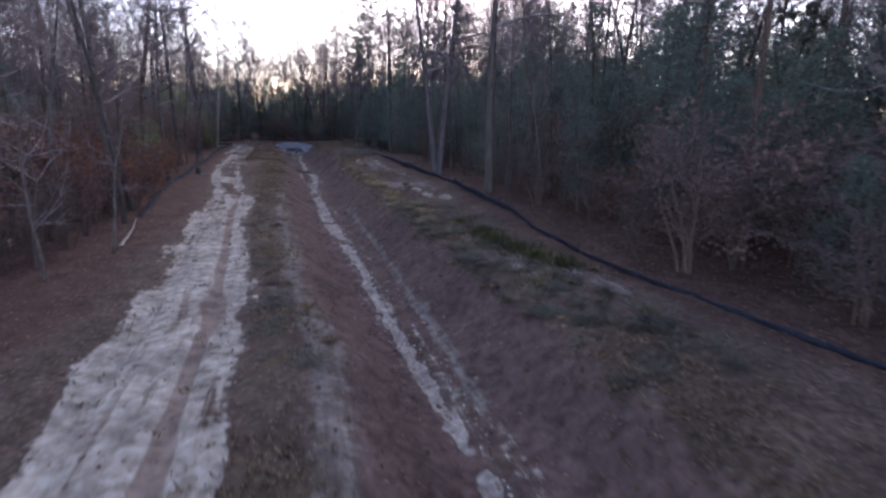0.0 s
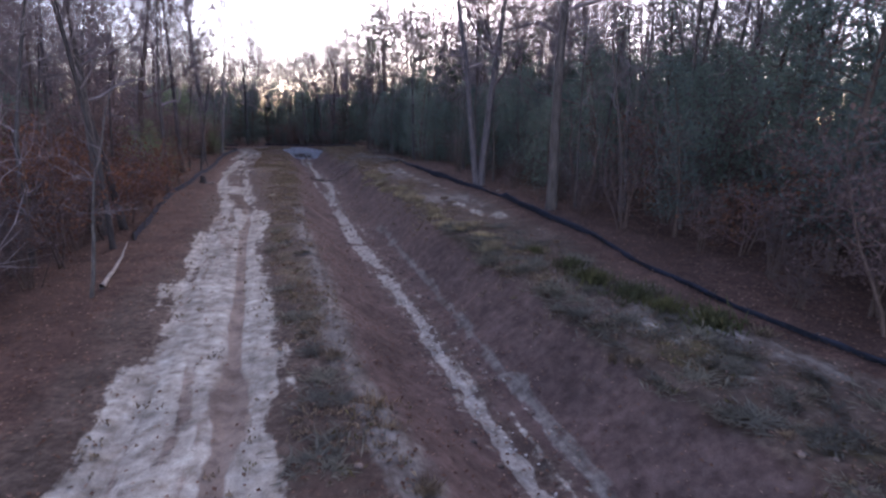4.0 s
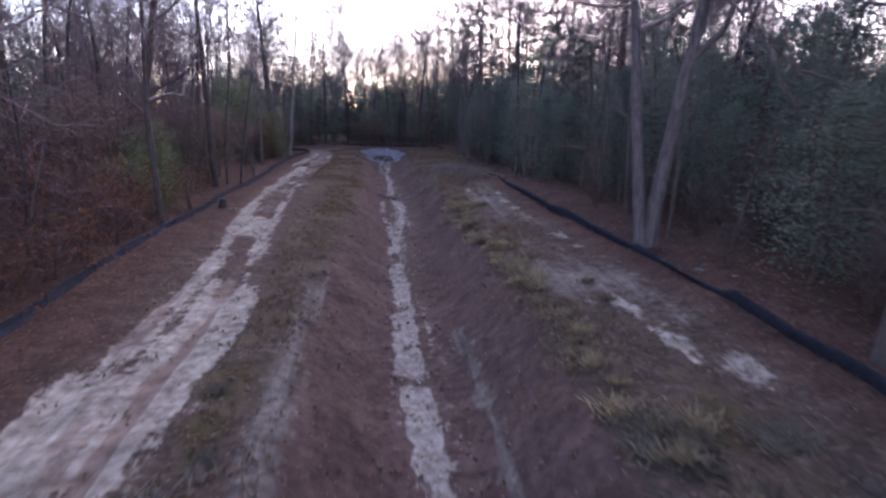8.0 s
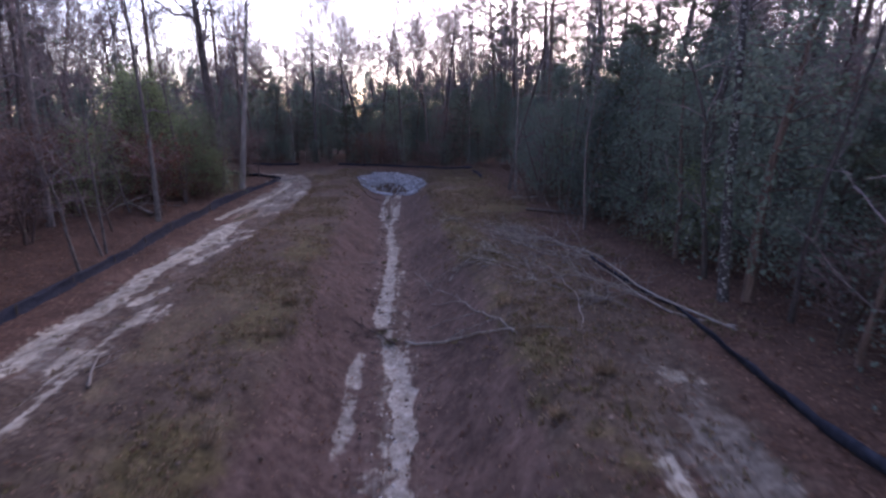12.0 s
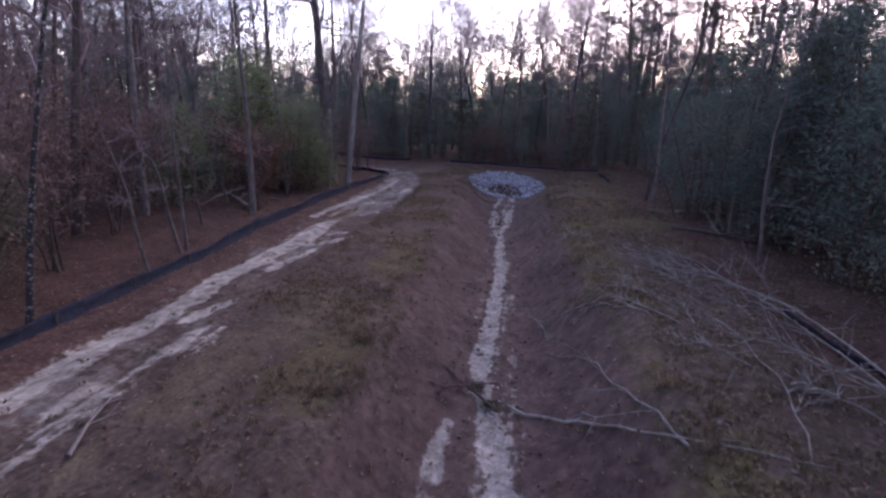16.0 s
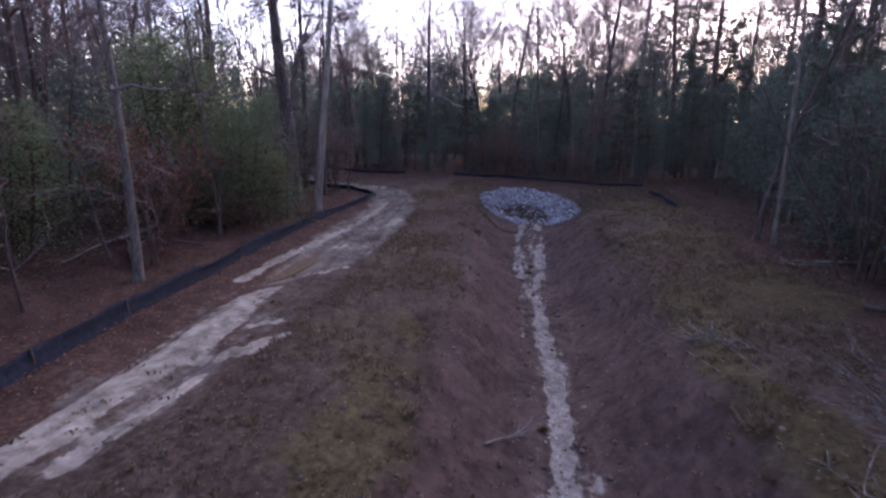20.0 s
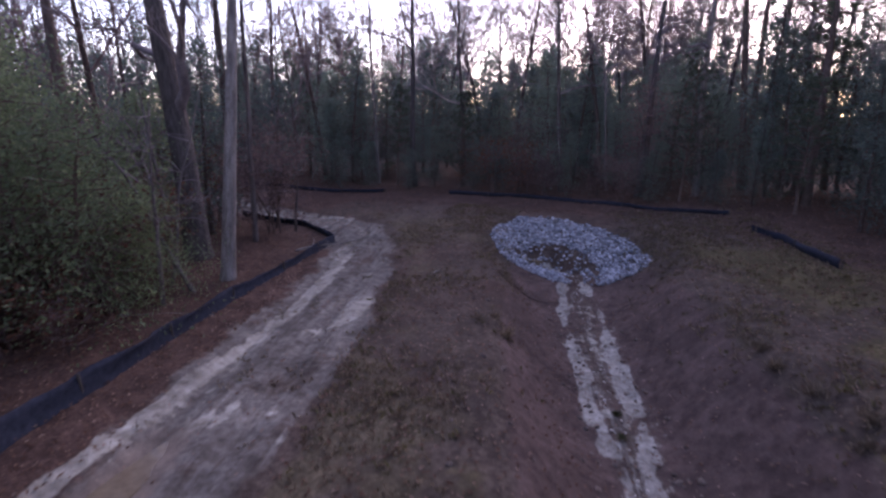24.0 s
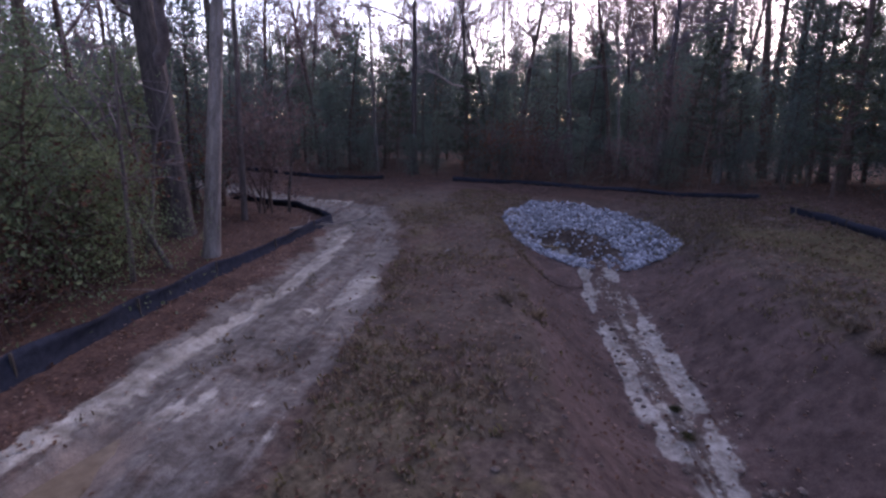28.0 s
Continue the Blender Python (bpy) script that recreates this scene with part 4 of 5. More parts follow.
for k, x, y, sc, v in (("slim", -20.5, 43.3, 0.8, 1),
                       ("slim", -0.8, 37.3, 0.7, 2), ("slim", -2.3, 49.9, 0.9, 1), ("pale", 7.8, 31.7, 0.9, 1), ("oak", 8.7, 27.6, 1.0, 0),
                       ("slim", 10.6, 26.3, 1.0, 0), ("slim", -11.7, 19.4, 1.0, 1), ("slim", -10.3, 63.2, 1.0, 3),
                       ("slim", -4.5, 61.6, 1.0, 0), ("pale", -31, 60.0, 1.0, 1), ("oak", 19, 26.5, 1.0, 2), ("slim", 8.3, 28.6, 1.0, 1), ("oak", -13.2, 21.2, 0.9, 0),
                       ("slim", -12.4, 17.2, 0.9, 3), ("pine", -33.5, 57, 1.0, 1), ("pine", -30.8, 68.6, 0.9, 0),
                       ("sapling", -9.5, 14.9, 1.1, 0), ("sapling", -9.9, 10.6, 1.2, 1), ("sapling", -9.6, 12.4, 1.0, 1), ("sapling", -10.6, 13.4, 1.4, 2), ("sapling", -8.9, 8.6, 1.2, 0), ("sapling", -15.0, 25.7, 0.8, 0), ("sapling", -15.6, 27.8, 0.7, 1), ("sapling", -20.7, 46.8, 1.1, 0), ("sapling", -21.7, 48.6, 1.0, 0),
                       ("sapling", -25.7, 57.8, 0.7, 1), ("sapling", -26.5, 62.0, 1.1, 0), ("sapling", -27.2, 62.8, 1.2, 0), ("sapling", -28.6, 69.3, 1.0, 1), ("sapling", -14.8, 80.6, 0.7, 0),
                       ("holly", -26.9, 60.2, 1.2, 0), ("holly", -27.6, 59.0, 1.2, 1), ("holly", -26.8, 61.8, 0.85, 1), ("holly", -28.0, 60.4, 1.6, 0), ("holly", -29.2, 58.8, 1.7, 0), ("holly", -28.2, 62.6, 0.8, 1), ("holly", -30.0, 61.5, 1.8, 0), ("holly", -31.8, 66.0, 1.3, 0), ("holly", -31.2, 63.8, 1.2, 1),
                       ("holly", -27.2, 53.0, 1.1, 0), ("holly", -26.4, 46.0, 1.1, 1), ("holly", -20.4, 37.5, 0.9, 0), ("holly", -18.6, 33.8, 0.8, 1), ("holly", -22.5, 43.5, 1.0, 1),
                       ("evergreen", -3.2, 54.5, 1.0, 2), ("evergreen", -4.8, 57.6, 1.05, 2), ("evergreen", -6.2, 57.4, 1.05, 2), ("evergreen", -6.9, 60.6, 1.1, 2), ("evergreen", -5.4, 59.2, 1.1, 2), ("evergreen", -4.3, 61.0, 1.15, 2), ("young_pine", -2.6, 59.0, 1.2, 0), ("evergreen", -7.6, 58.5, 1.0, 0), ("evergreen", -6.4, 56.5, 1.1, 1), ("evergreen", -5.0, 54.0, 1.0, 2), ("evergreen", -2.9, 50.4, 1.0, 0), ("evergreen", -1.2, 48.0, 1.1, 1), ("evergreen", 1.4, 42.5, 1.0, 2),
                       ("evergreen", 2.0, 39.4, 0.9, 0), ("evergreen", 3.6, 36.4, 1.0, 1), ("evergreen", 4.9, 33.2, 1.2, 2), ("evergreen", 2.1, 33.4, 1.0, 0), ("evergreen", 0.9, 36.0, 0.9, 1), ("evergreen", 3.7, 30.2, 1.0, 1), ("evergreen", 5.4, 28.4, 1.1, 0), ("evergreen", 7.2, 27.0, 1.2, 2), ("evergreen", 6.6, 31.0, 1.3, 2), ("evergreen", -8.6, 62.0, 1.0, 1), ("evergreen", -9.0, 66.5, 1.0, 2), ("evergreen", -9.6, 69.8, 0.9, 0),
                       ("russet", -14.7, 27.1, 0.9, 0), ("russet", -16.0, 29.5, 0.9, 1), ("russet", -25.6, 55.6, 1.0, 2), ("russet", -27.3, 57.2, 1.0, 0), ("russet", -26.6, 59.0, 0.8, 1), ("russet", -26.6, 61.0, 0.8, 2), ("russet", -27.4, 62.6, 0.8, 0), ("russet", -25.7, 59.6, 0.6, 1), ("russet", -25.0, 81.0, 0.9, 0), ("russet", -23.8, 81.6, 0.9, 2), ("russet", -26.4, 82.2, 0.9, 1)):
    put(k, x, y, sc, variant=v)


for i in range(15):
    y = 36.5 + 2.15 * i
    put(("evergreen", "evergreen", "holly", "evergreen", "young_pine")[i % 5], float(across(FENCE_R, y)) + 3.1 + 0.5 * (i % 3), y + 0.3 * (i % 2), (0.85, 1.0, 0.75, 0.95)[i % 4], variant=i % 2)


for i in range(1, 16):
    y = 18 + 3.0 * i
    put("slim" if i % 4 == 1 else "sapling", float(across(FENCE_R, y)) + 1.3 + 0.45 * (i % 4), y + 0.5 * (i % 3), 0.6 if i % 4 == 1 else 1.1 + 0.12 * (i % 3), variant=(1, 1, 2)[i % 3])


# low growth right behind the far fences
for i in range(18):
    x = -33.5 + 1.25 * i
    y = float(np.interp(x, [-38, -34, -30, -23.6, -19.7, -14.5, -10], [75, 77.5, 79, 79.2, 78.6, 76.3, 70])) + 1.7 + 0.7 * (i % 3)
    brown = -26 < x < -18 and i % 3 != 1
    put("brush" if brown else ("evergreen", "evergreen", "young_pine")[i % 3], x, y, 0.5 + 0.1 * (i % 3) if not brown else 0.6, variant=i % 2)
for x, y in ((13, 19), (17.5, 18), (18.5, 26)):
    put("pine", x, y, 0.95)


def clear(x, y, gap_left, gap_right, gap_end):
    """Whether the place lies outside the open strip."""
    if y > 70:
        end_y = np.interp(x, [-38, -34, -30, -23.6, -19.7, -14.5, -10], [75, 77.5, 79, 79.2, 78.6, 76.3, 70])
        if x < -27.5 and 69 < y < 75:
            return False
        return y > end_y + gap_end
    return x < across(FENCE_L, y) - gap_left or x > across(FENCE_R, y) + gap_right


def scatter(kind, count, xr, yr, apart, gaps, scale=(0.85, 1.15), seed=1, tries=40, same=None, variants=None):
    r = random.Random(seed)
    done = 0
    for _ in range(count * tries):
        if done >= count:
            break
        x, y = r.uniform(*xr), r.uniform(*yr)
        x += float(at(WASH, min(max(y, -10), 74)))
        if not clear(x, y, *gaps) or kind in TALL and math.hypot(x + 28.6, y - 60.3) < 4.2:
            continue
        if any((x - a) ** 2 + (y - b) ** 2 < apart ** 2 for a, b, k in planted if same is None or k in same):
            continue
        put(kind, x, y, r.uniform(*scale), variant=variants and r.choice(variants))
        done += 1


TALL = ("oak", "straight_grey", "straight_slim", "brown_oak", "slim", "pale", "pine")
LEFT, RIGHT_X, END = (-30, -7), (5, 30), (-26, 30)
scatter("oak", 20, LEFT, (12, 80), 2.4, (3.0, 1.5, 3), seed=1, same=TALL, variants=(1, 2, 3))
scatter("brown_oak", 18, LEFT, (14, 80), 2.2, (3.0, 1.5, 3), seed=2, same=TALL)
scatter("slim", 16, LEFT, (12, 80), 1.5, (3.0, 1.5, 3), seed=3, same=TALL)
scatter("pale", 5, LEFT, (20, 80), 2.2, (3.5, 1.5, 3), seed=4, same=TALL)
scatter("pine", 7, LEFT, (14, 80), 3, (5, 1.5, 3), seed=5, same=TALL)
scatter("oak", 28, RIGHT_X, (8, 80), 2.4, (1.5, 3.0, 3), seed=6, same=TALL, variants=(0, 1))
scatter("pine", 4, (15, 30), (10, 38), 2.0, (1.5, 4, 3), seed=14, same=TALL)
scatter("pine", 18, (9, 30), (8, 82), 2.0, (1.5, 4, 3), seed=7, same=TALL)
scatter("slim", 12, RIGHT_X, (6, 80), 1.5, (1.2, 3.0, 3), seed=8, same=TALL)
scatter("pine", 12, (6, 20), (62, 86), 2.0, (1.5, 3, 3), seed=13, same=TALL)
scatter("brown_oak", 10, (9, 32), (8, 80), 2.2, (1.5, 4, 3), seed=9, same=TALL)
scatter("oak", 28, END, (76, 108), 2.4, (1.5, 1.5, 3), seed=10, same=TALL, variants=(0, 1, 2))
scatter("slim", 18, END, (76, 106), 1.5, (1.5, 1.5, 3), seed=11, same=TALL)
scatter("pine", 10, (0, 30), (76, 106), 2.4, (1.5, 1.5, 3), seed=12, same=TALL)
LOW = ("evergreen", "holly", "young_pine", "russet", "thicket", "brush")
scatter("evergreen", 34, (10, 19), (6, 34), 1.5, (1.5, 3.6, 2), (0.9, 1.35), seed=17, same=LOW)
scatter("evergreen", 44, (6, 15), (33, 78), 1.3, (1.5, 1.7, 2), (0.8, 1.2), seed=20, same=LOW)
scatter("evergreen", 24, (21, 34), (2, 32), 1.8, (1.5, 4, 2), (1.25, 1.7), seed=16, same=LOW)
scatter("evergreen", 30, (16, 28), (14, 84), 1.8, (1.5, 1.3, 2), (1.0, 1.35), seed=19, same=LOW)
scatter("evergreen", 14, (-26, -12), (30, 80), 1.8, (2.5, 1.3, 2), (0.6, 1.1), seed=21, same=LOW)
scatter("evergreen", 30, END, (78, 84), 1.2, (1.5, 1.5, 1.3), (1.0, 1.35), seed=18, same=LOW)
scatter("evergreen", 30, END, (82, 94), 1.3, (1.5, 1.5, 1.6), (0.9, 1.3), seed=22, same=LOW)
scatter("evergreen", 26, (-14, 9), (84, 101), 1.3, (1.5, 1.5, 1.6), (1.15, 1.6), seed=47, same=LOW)
scatter("holly", 18, LEFT, (16, 76), 1.6, (2.0, 1.3, 2), seed=23, same=LOW)
scatter("holly", 9, (8, 18), (30, 70), 1.5, (1.5, 2.0, 2), seed=24, same=LOW)
scatter("young_pine", 16, (7, 28), (8, 90), 2.0, (1.5, 3, 2), seed=25, same=LOW)
scatter("young_pine", 10, END, (82, 96), 2.0, (1.5, 2, 3), seed=26, same=LOW)
scatter("brush", 52, (-22, -8), (10, 78), 1.2, (1.6, 1.3, 2), seed=36, same=LOW)
scatter("brush", 14, (-30, -20), (10, 78), 1.6, (1.6, 1.3, 2), (1.0, 1.4), seed=37, same=LOW)
scatter("brush", 9, (9, 18), (8, 70), 1.3, (1.5, 3.0, 2), seed=38, same=LOW)
scatter("brush", 20, END, (79, 94), 1.3, (1.5, 1.6, 1.6), seed=39, same=LOW)
scatter("russet", 34, (-20, -7), (10, 78), 1.0, (1.4, 1.3, 2), seed=27, same=LOW)
scatter("russet", 6, (8, 18), (10, 70), 1.2, (1.2, 1.2, 2), seed=28, same=LOW)
scatter("sapling", 34, LEFT, (8, 80), 1.0, (0.8, 1.3, 2), seed=30, same=("sapling",))
scatter("sapling", 24, (5, 20), (8, 80), 1.0, (0.8, 1.0, 2), seed=31, same=("sapling",))
scatter("sapling", 14, END, (78, 92), 1.0, (0.8, 1.0, 1), seed=32, same=("sapling",))
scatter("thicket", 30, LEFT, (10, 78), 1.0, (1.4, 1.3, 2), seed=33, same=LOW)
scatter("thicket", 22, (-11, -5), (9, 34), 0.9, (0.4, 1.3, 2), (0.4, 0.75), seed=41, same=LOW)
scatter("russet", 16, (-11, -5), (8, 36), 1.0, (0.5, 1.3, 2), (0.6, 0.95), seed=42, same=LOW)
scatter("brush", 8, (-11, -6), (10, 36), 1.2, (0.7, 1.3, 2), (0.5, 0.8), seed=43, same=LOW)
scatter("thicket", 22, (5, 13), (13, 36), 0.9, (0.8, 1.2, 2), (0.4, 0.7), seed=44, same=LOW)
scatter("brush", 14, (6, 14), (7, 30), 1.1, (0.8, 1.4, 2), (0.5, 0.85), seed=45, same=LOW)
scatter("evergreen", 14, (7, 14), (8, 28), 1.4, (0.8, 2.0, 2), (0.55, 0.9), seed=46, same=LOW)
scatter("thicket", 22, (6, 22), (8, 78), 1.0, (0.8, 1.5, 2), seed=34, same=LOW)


def far_woods():
    """The woods behind, too far off to tell trees apart."""
    r = random.Random(9)
    wood, green, veil = Shape(), Shape(), Shape()

    def bush(x, y, low, top, wide, count, size):
        z = gz(x, y)
        for _ in range(count):
            u = r.random()
            w = wide * (1.15 - u)
            q = Vector((x + r.gauss(0, w * 0.5), y + r.gauss(0, w * 0.5), z + low + (top - low) * u))
            d, s = rand_dir(r), rand_dir(r)
            s = (s - d * s.dot(d)).normalized()
            k = size * r.uniform(0.6, 1.4)
            green.leaf(q, d, s, k, k * 0.6)
    n = 0
    while n < 880:
        x, y = r.uniform(-90, 60), r.uniform(-4, 142)
        side = x - float(at(WASH, min(max(y, -40), 74)))
        if -29 < side < 27 and -6 < y < 102 or abs(side) > 58:
            continue
        if abs(side) < 7 and y < 0:
            continue
        n += 1
        h = r.uniform(11, 18)
        z = gz(x, y) - 0.2
        pts = limb_points(r, (x, y, z), (r.gauss(0, 0.04), r.gauss(0, 0.04), 1), h, 4, 0.03, 0.02)
        rad = r.uniform(0.05, 0.13)
        wood.tube(pts, [rad * (1 - i / 5) for i in range(5)], 4, False)
        for _ in range(18):
            i = r.randint(1, 4)
            p = pts[i].lerp(pts[i - 1], r.random())
            d = rand_dir(r, 0.9)
            lp = limb_points(r, p, d, r.uniform(1.5, 4), 2, 0.2, 0.1)
            veil.tube(lp, [0.045, 0.032, 0.015], 3, False)
            for _ in range(4):
                tp = limb_points(r, lp[r.randint(1, 2)], d + rand_dir(r, 0.5) * 0.8, r.uniform(0.8, 1.8), 1, 0.2, 0)
                veil.tube(tp, [0.028, 0.013], 3, False)
        bush(x + r.gauss(0, 2), y + r.gauss(0, 2), 0.1, r.uniform(7.0, 11.0), 3.2, 420, 0.33)
        if side > 8 and r.random() < 0.5 or r.random() < 0.12:
            bush(pts[-1].x, pts[-1].y, h * 0.5, h + 1.5, 2.4, 420, 0.17)
    tagged(new("far_trees", wood.mesh("far_trees", BARK)), "distant tree trunks deep in the woods", "woods", kind="stuff")
    tagged(new("far_branches", veil.mesh("far_branches", TWIG)), "distant bare branches deep in the woods", "woods", kind="stuff")
    tagged(new("far_undergrowth", green.mesh("far_undergrowth", EVERGREEN)), "distant dark evergreen undergrowth", "woods", kind="stuff")


far_woods()


# ---- grass clumps by the fence ----
def clump(x, y, seed, scale, label):
    r = random.Random(seed)
    sh = Shape()
    for _ in range(420):
        a, q = r.uniform(0, 6.28), abs(r.gauss(0, 0.3))
        bx, by = math.cos(a) * q, math.sin(a) * q
        h, out, b = r.uniform(0.14, 0.40), r.uniform(0.08, 0.45), r.uniform(0, 6.28)
        p = Vector((bx, by, -0.05))
        d = Vector((math.cos(b) * out, math.sin(b) * out, h)).normalized()
        sh.leaf(p, d, d.cross(Vector((0.2, 0.3, 1))).normalized(), h, 0.035)
    ob = new("grass_clump", sh.mesh("grass_clump", SEDGE))
    ob.matrix_world = pose(x, y, gz(x, y), 0, 0, r.uniform(0, 360)) @ Matrix.Scale(scale, 4)
    tagged(ob, label, "grass", "grass clumps", "stuff")


for i, (x, y, s) in enumerate(((1.5, 15.9, 1.1), (2.1, 14.9, 1.0), (2.5, 14.2, 0.9), (3.1, 13.4, 1.1), (1.2, 17.0, 0.8), (0.6, 18.4, 0.6), (-16.75, 62.4, 0.2), (-16.9, 63.1, 0.18), (-14.0, 53.4, 0.2), (-11.9, 46.9, 0.3), (-11.5, 46.4, 0.3))):
    clump(x, y, i, s, "yellowish green grass clump on the bank")


def tussock_mesh(seed, mat):
    r = random.Random(seed)
    sh = Shape()
    for _ in range(150):
        a, q = r.uniform(0, 6.28), abs(r.gauss(0, 0.13))
        h, out, b = r.uniform(0.12, 0.3), r.uniform(0.1, 0.35), r.uniform(0, 6.28)
        d = Vector((math.cos(b) * out, math.sin(b) * out, h * 0.8)).normalized()
        sh.leaf(Vector((math.cos(a) * q, math.sin(a) * q, -0.03)), d, d.cross(Vector((0.2, 0.3, 1))).normalized(), h, 0.022)
    return sh.mesh("grass_tussock", mat)


def tussocks():
    r = random.Random(44)
    forms = [tussock_mesh(60 + k, DRY_GRASS) for k in range(4)]
    for k in range(80):
        y = r.uniform(8, 66)
        side = r.gauss(2.55, 0.22) if k % 2 else r.gauss(-2.5, 0.35)
        if k % 5 == 0:
            side = r.uniform(2.6, 5.5)
        x = float(at(WASH, y)) + side
        ob = new("grass_tussock", forms[k % 4])
        ob.matrix_world = pose(x, y, gz(x, y), r.uniform(-10, 10), r.uniform(-10, 10), r.uniform(0, 360)) @ Matrix.Scale(r.uniform(0.45, 1.0), 4)
        tagged(ob, "tuft of dry straw-coloured grass on the ditch edge", "grass", "grass tussocks", "stuff")
    forms = [tussock_mesh(80 + k, STRAW_GRASS) for k in range(4)]
    for k in range(90):
        y = r.uniform(18.5, 39)
        x = float(np.interp(y, [18.5, 21, 23.5, 28.8, 33, 35.4, 39.2], [-0.3, -1.2, -2.2, -3.8, -5.2, -6.0, -7.0])) + r.gauss(0, 0.22)
        ob = new("straw_tussock", forms[k % 4])
        ob.matrix_world = pose(x, y, gz(x, y), r.uniform(-10, 10), r.uniform(-10, 10), r.uniform(0, 360)) @ Matrix.Diagonal((1.3, 1.3, 0.9, 1)) @ Matrix.Scale(r.uniform(0.5, 1.1), 4)
        tagged(ob, "tuft of pale straw grass on the ditch edge", "grass", "grass tussocks", "stuff")
    forms = [tussock_mesh(70 + k, WEED) for k in range(4)]
    for k in range(150):
        y = r.uniform(7, 22)
        x = float(at(WASH, y)) + (r.uniform(2.3, 4.6) if k % 8 else r.uniform(-3.4, -2.6))
        ob = new("weed_clump", forms[k % 4])
        ob.matrix_world = pose(x, y, gz(x, y), r.uniform(-10, 10), r.uniform(-10, 10), r.uniform(0, 360)) @ Matrix.Diagonal((2.2, 2.2, 0.6, 1)) @ Matrix.Scale(r.uniform(0.35, 0.8), 4)
        tagged(ob, "low clump of dark withered weeds on the bank", "weeds", "weed clumps", "stuff")


tussocks()


# ---- silt fences ----
def fence(line, label, height, seed, lean=0.1):
    r = random.Random(seed)
    root = new("silt_fence")
    root.location = (line[0][0], line[0][1], gz(*line[0]))
    base = Vector(root.location)
    pts = []
    for a, b in zip(line, line[1:]):
        n = max(1, round(math.hypot(b[0] - a[0], b[1] - a[1]) / 0.25))
        pts += [(a[0] + (b[0] - a[0]) * k / n, a[1] + (b[1] - a[1]) * k / n) for k in range(n)]
    pts.append(line[-1])
    per = 9
    for i in range(0, len(pts) - 1, per):
        seg = pts[i:i + per + 1]
        if len(seg) < 2:
            continue
        sh = Shape()
        rows = 5
        tilt = r.uniform(-0.3, 1.0) * lean * 2
        drop = r.uniform(0.0, 0.3) if r.random() < 0.3 else 0.04
        for layer in (0.0, 0.012):
            for j, (x, y) in enumerate(seg):
                dx, dy = seg[min(j + 1, len(seg) - 1)][0] - seg[max(j - 1, 0)][0], seg[min(j + 1, len(seg) - 1)][1] - seg[max(j - 1, 0)][1]
                n = math.hypot(dx, dy)
                nx, ny = dy / n, -dx / n
                u = j / (len(seg) - 1)
                h = at(height, y) * (1 - drop * math.sin(math.pi * u)) * (1 + 0.12 * float(vnoise(x * 1.1, y * 1.1, 5)))
                for q in range(rows):
                    v = q / (rows - 1)
                    o = tilt * v * h * math.sin(math.pi * min(max(u, 0.05), 0.95)) + 0.06 * float(vnoise(x * 3 + q * 0.7, y * 3, 8)) * v + 0.10 * (1 - v) ** 3 + layer
                    sh.v.append((x + nx * o - base.x, y + ny * o - base.y, gz(x, y) - 0.05 + v * (h + 0.05) - base.z))
        m = len(seg) * rows
        for j in range(len(seg) - 1):
            for q in range(rows - 1):
                a = j * rows + q
                sh.f.append((a, a + 1, a + rows + 1, a + rows))
                sh.f.append((m + a, m + a + rows, m + a + rows + 1, m + a + 1))
            t = j * rows + rows - 1
            sh.f.append((t, m + t, m + t + rows, t + rows))
        part("fabric", sh.mesh("fabric", FABRIC, True), root)
        x, y = seg[0]
        st = Shape()
        top = gz(x, y) + float(at(height, y)) * r.uniform(0.95, 1.08)
        st.tube([(x - base.x + 0.04, y - base.y, gz(x, y) - 0.2 - base.z), (x - base.x + 0.04 + r.gauss(0, 0.03), y - base.y + r.gauss(0, 0.03), top - base.z)], [0.024, 0.022], 4)
        part("stake", st.mesh("stake", STAKE), root)
    return tagged(root, label, "fence", "silt fences")


fence([(-11.7, 20.4)] + FENCE_L[2:], "low sagging black silt fence beside the track", [(20, 0.22), (40, 0.26), (49, 0.3), (54, 0.38), (59, 0.36), (64, 0.26)], 1)
fence([p for p in FENCE_R if p[1] < 50], "low black silt fence along the forest edge", [(0, 0.12), (15, 0.13), (18, 0.16), (23, 0.27), (25.5, 0.32), (25.9, 0.12), (27.2, 0.1), (28.6, 0.2), (34, 0.3), (38, 0.24), (43, 0.15), (50, 0.10)], 2)
fence(FENCE_R[-4:], "short piece of black silt fence on the bank", [(0, 0.24)], 5, 0.25)
fence(FENCE_END, "black silt fence before the far trees", [(0, 0.19)], 3, 0.25)
fence(FENCE_FAR, "far piece of black silt fence at the wood", [(0, 0.2)], 4, 0.25)


# ---- stones in the outlet ----
def stone_mesh(seed):
    r = random.Random(seed)
    bm = bmesh.new()
    bmesh.ops.create_icosphere(bm, subdivisions=1, radius=0.5)
    for v in bm.verts:
        v.co *= r.uniform(0.72, 1.12)
        v.co.z *= 0.72
        v.co.x *= 1.15
    me = bpy.data.meshes.new("stone")
    bm.to_mesh(me)
    bm.free()
    me.materials.append(STONE)
    return me


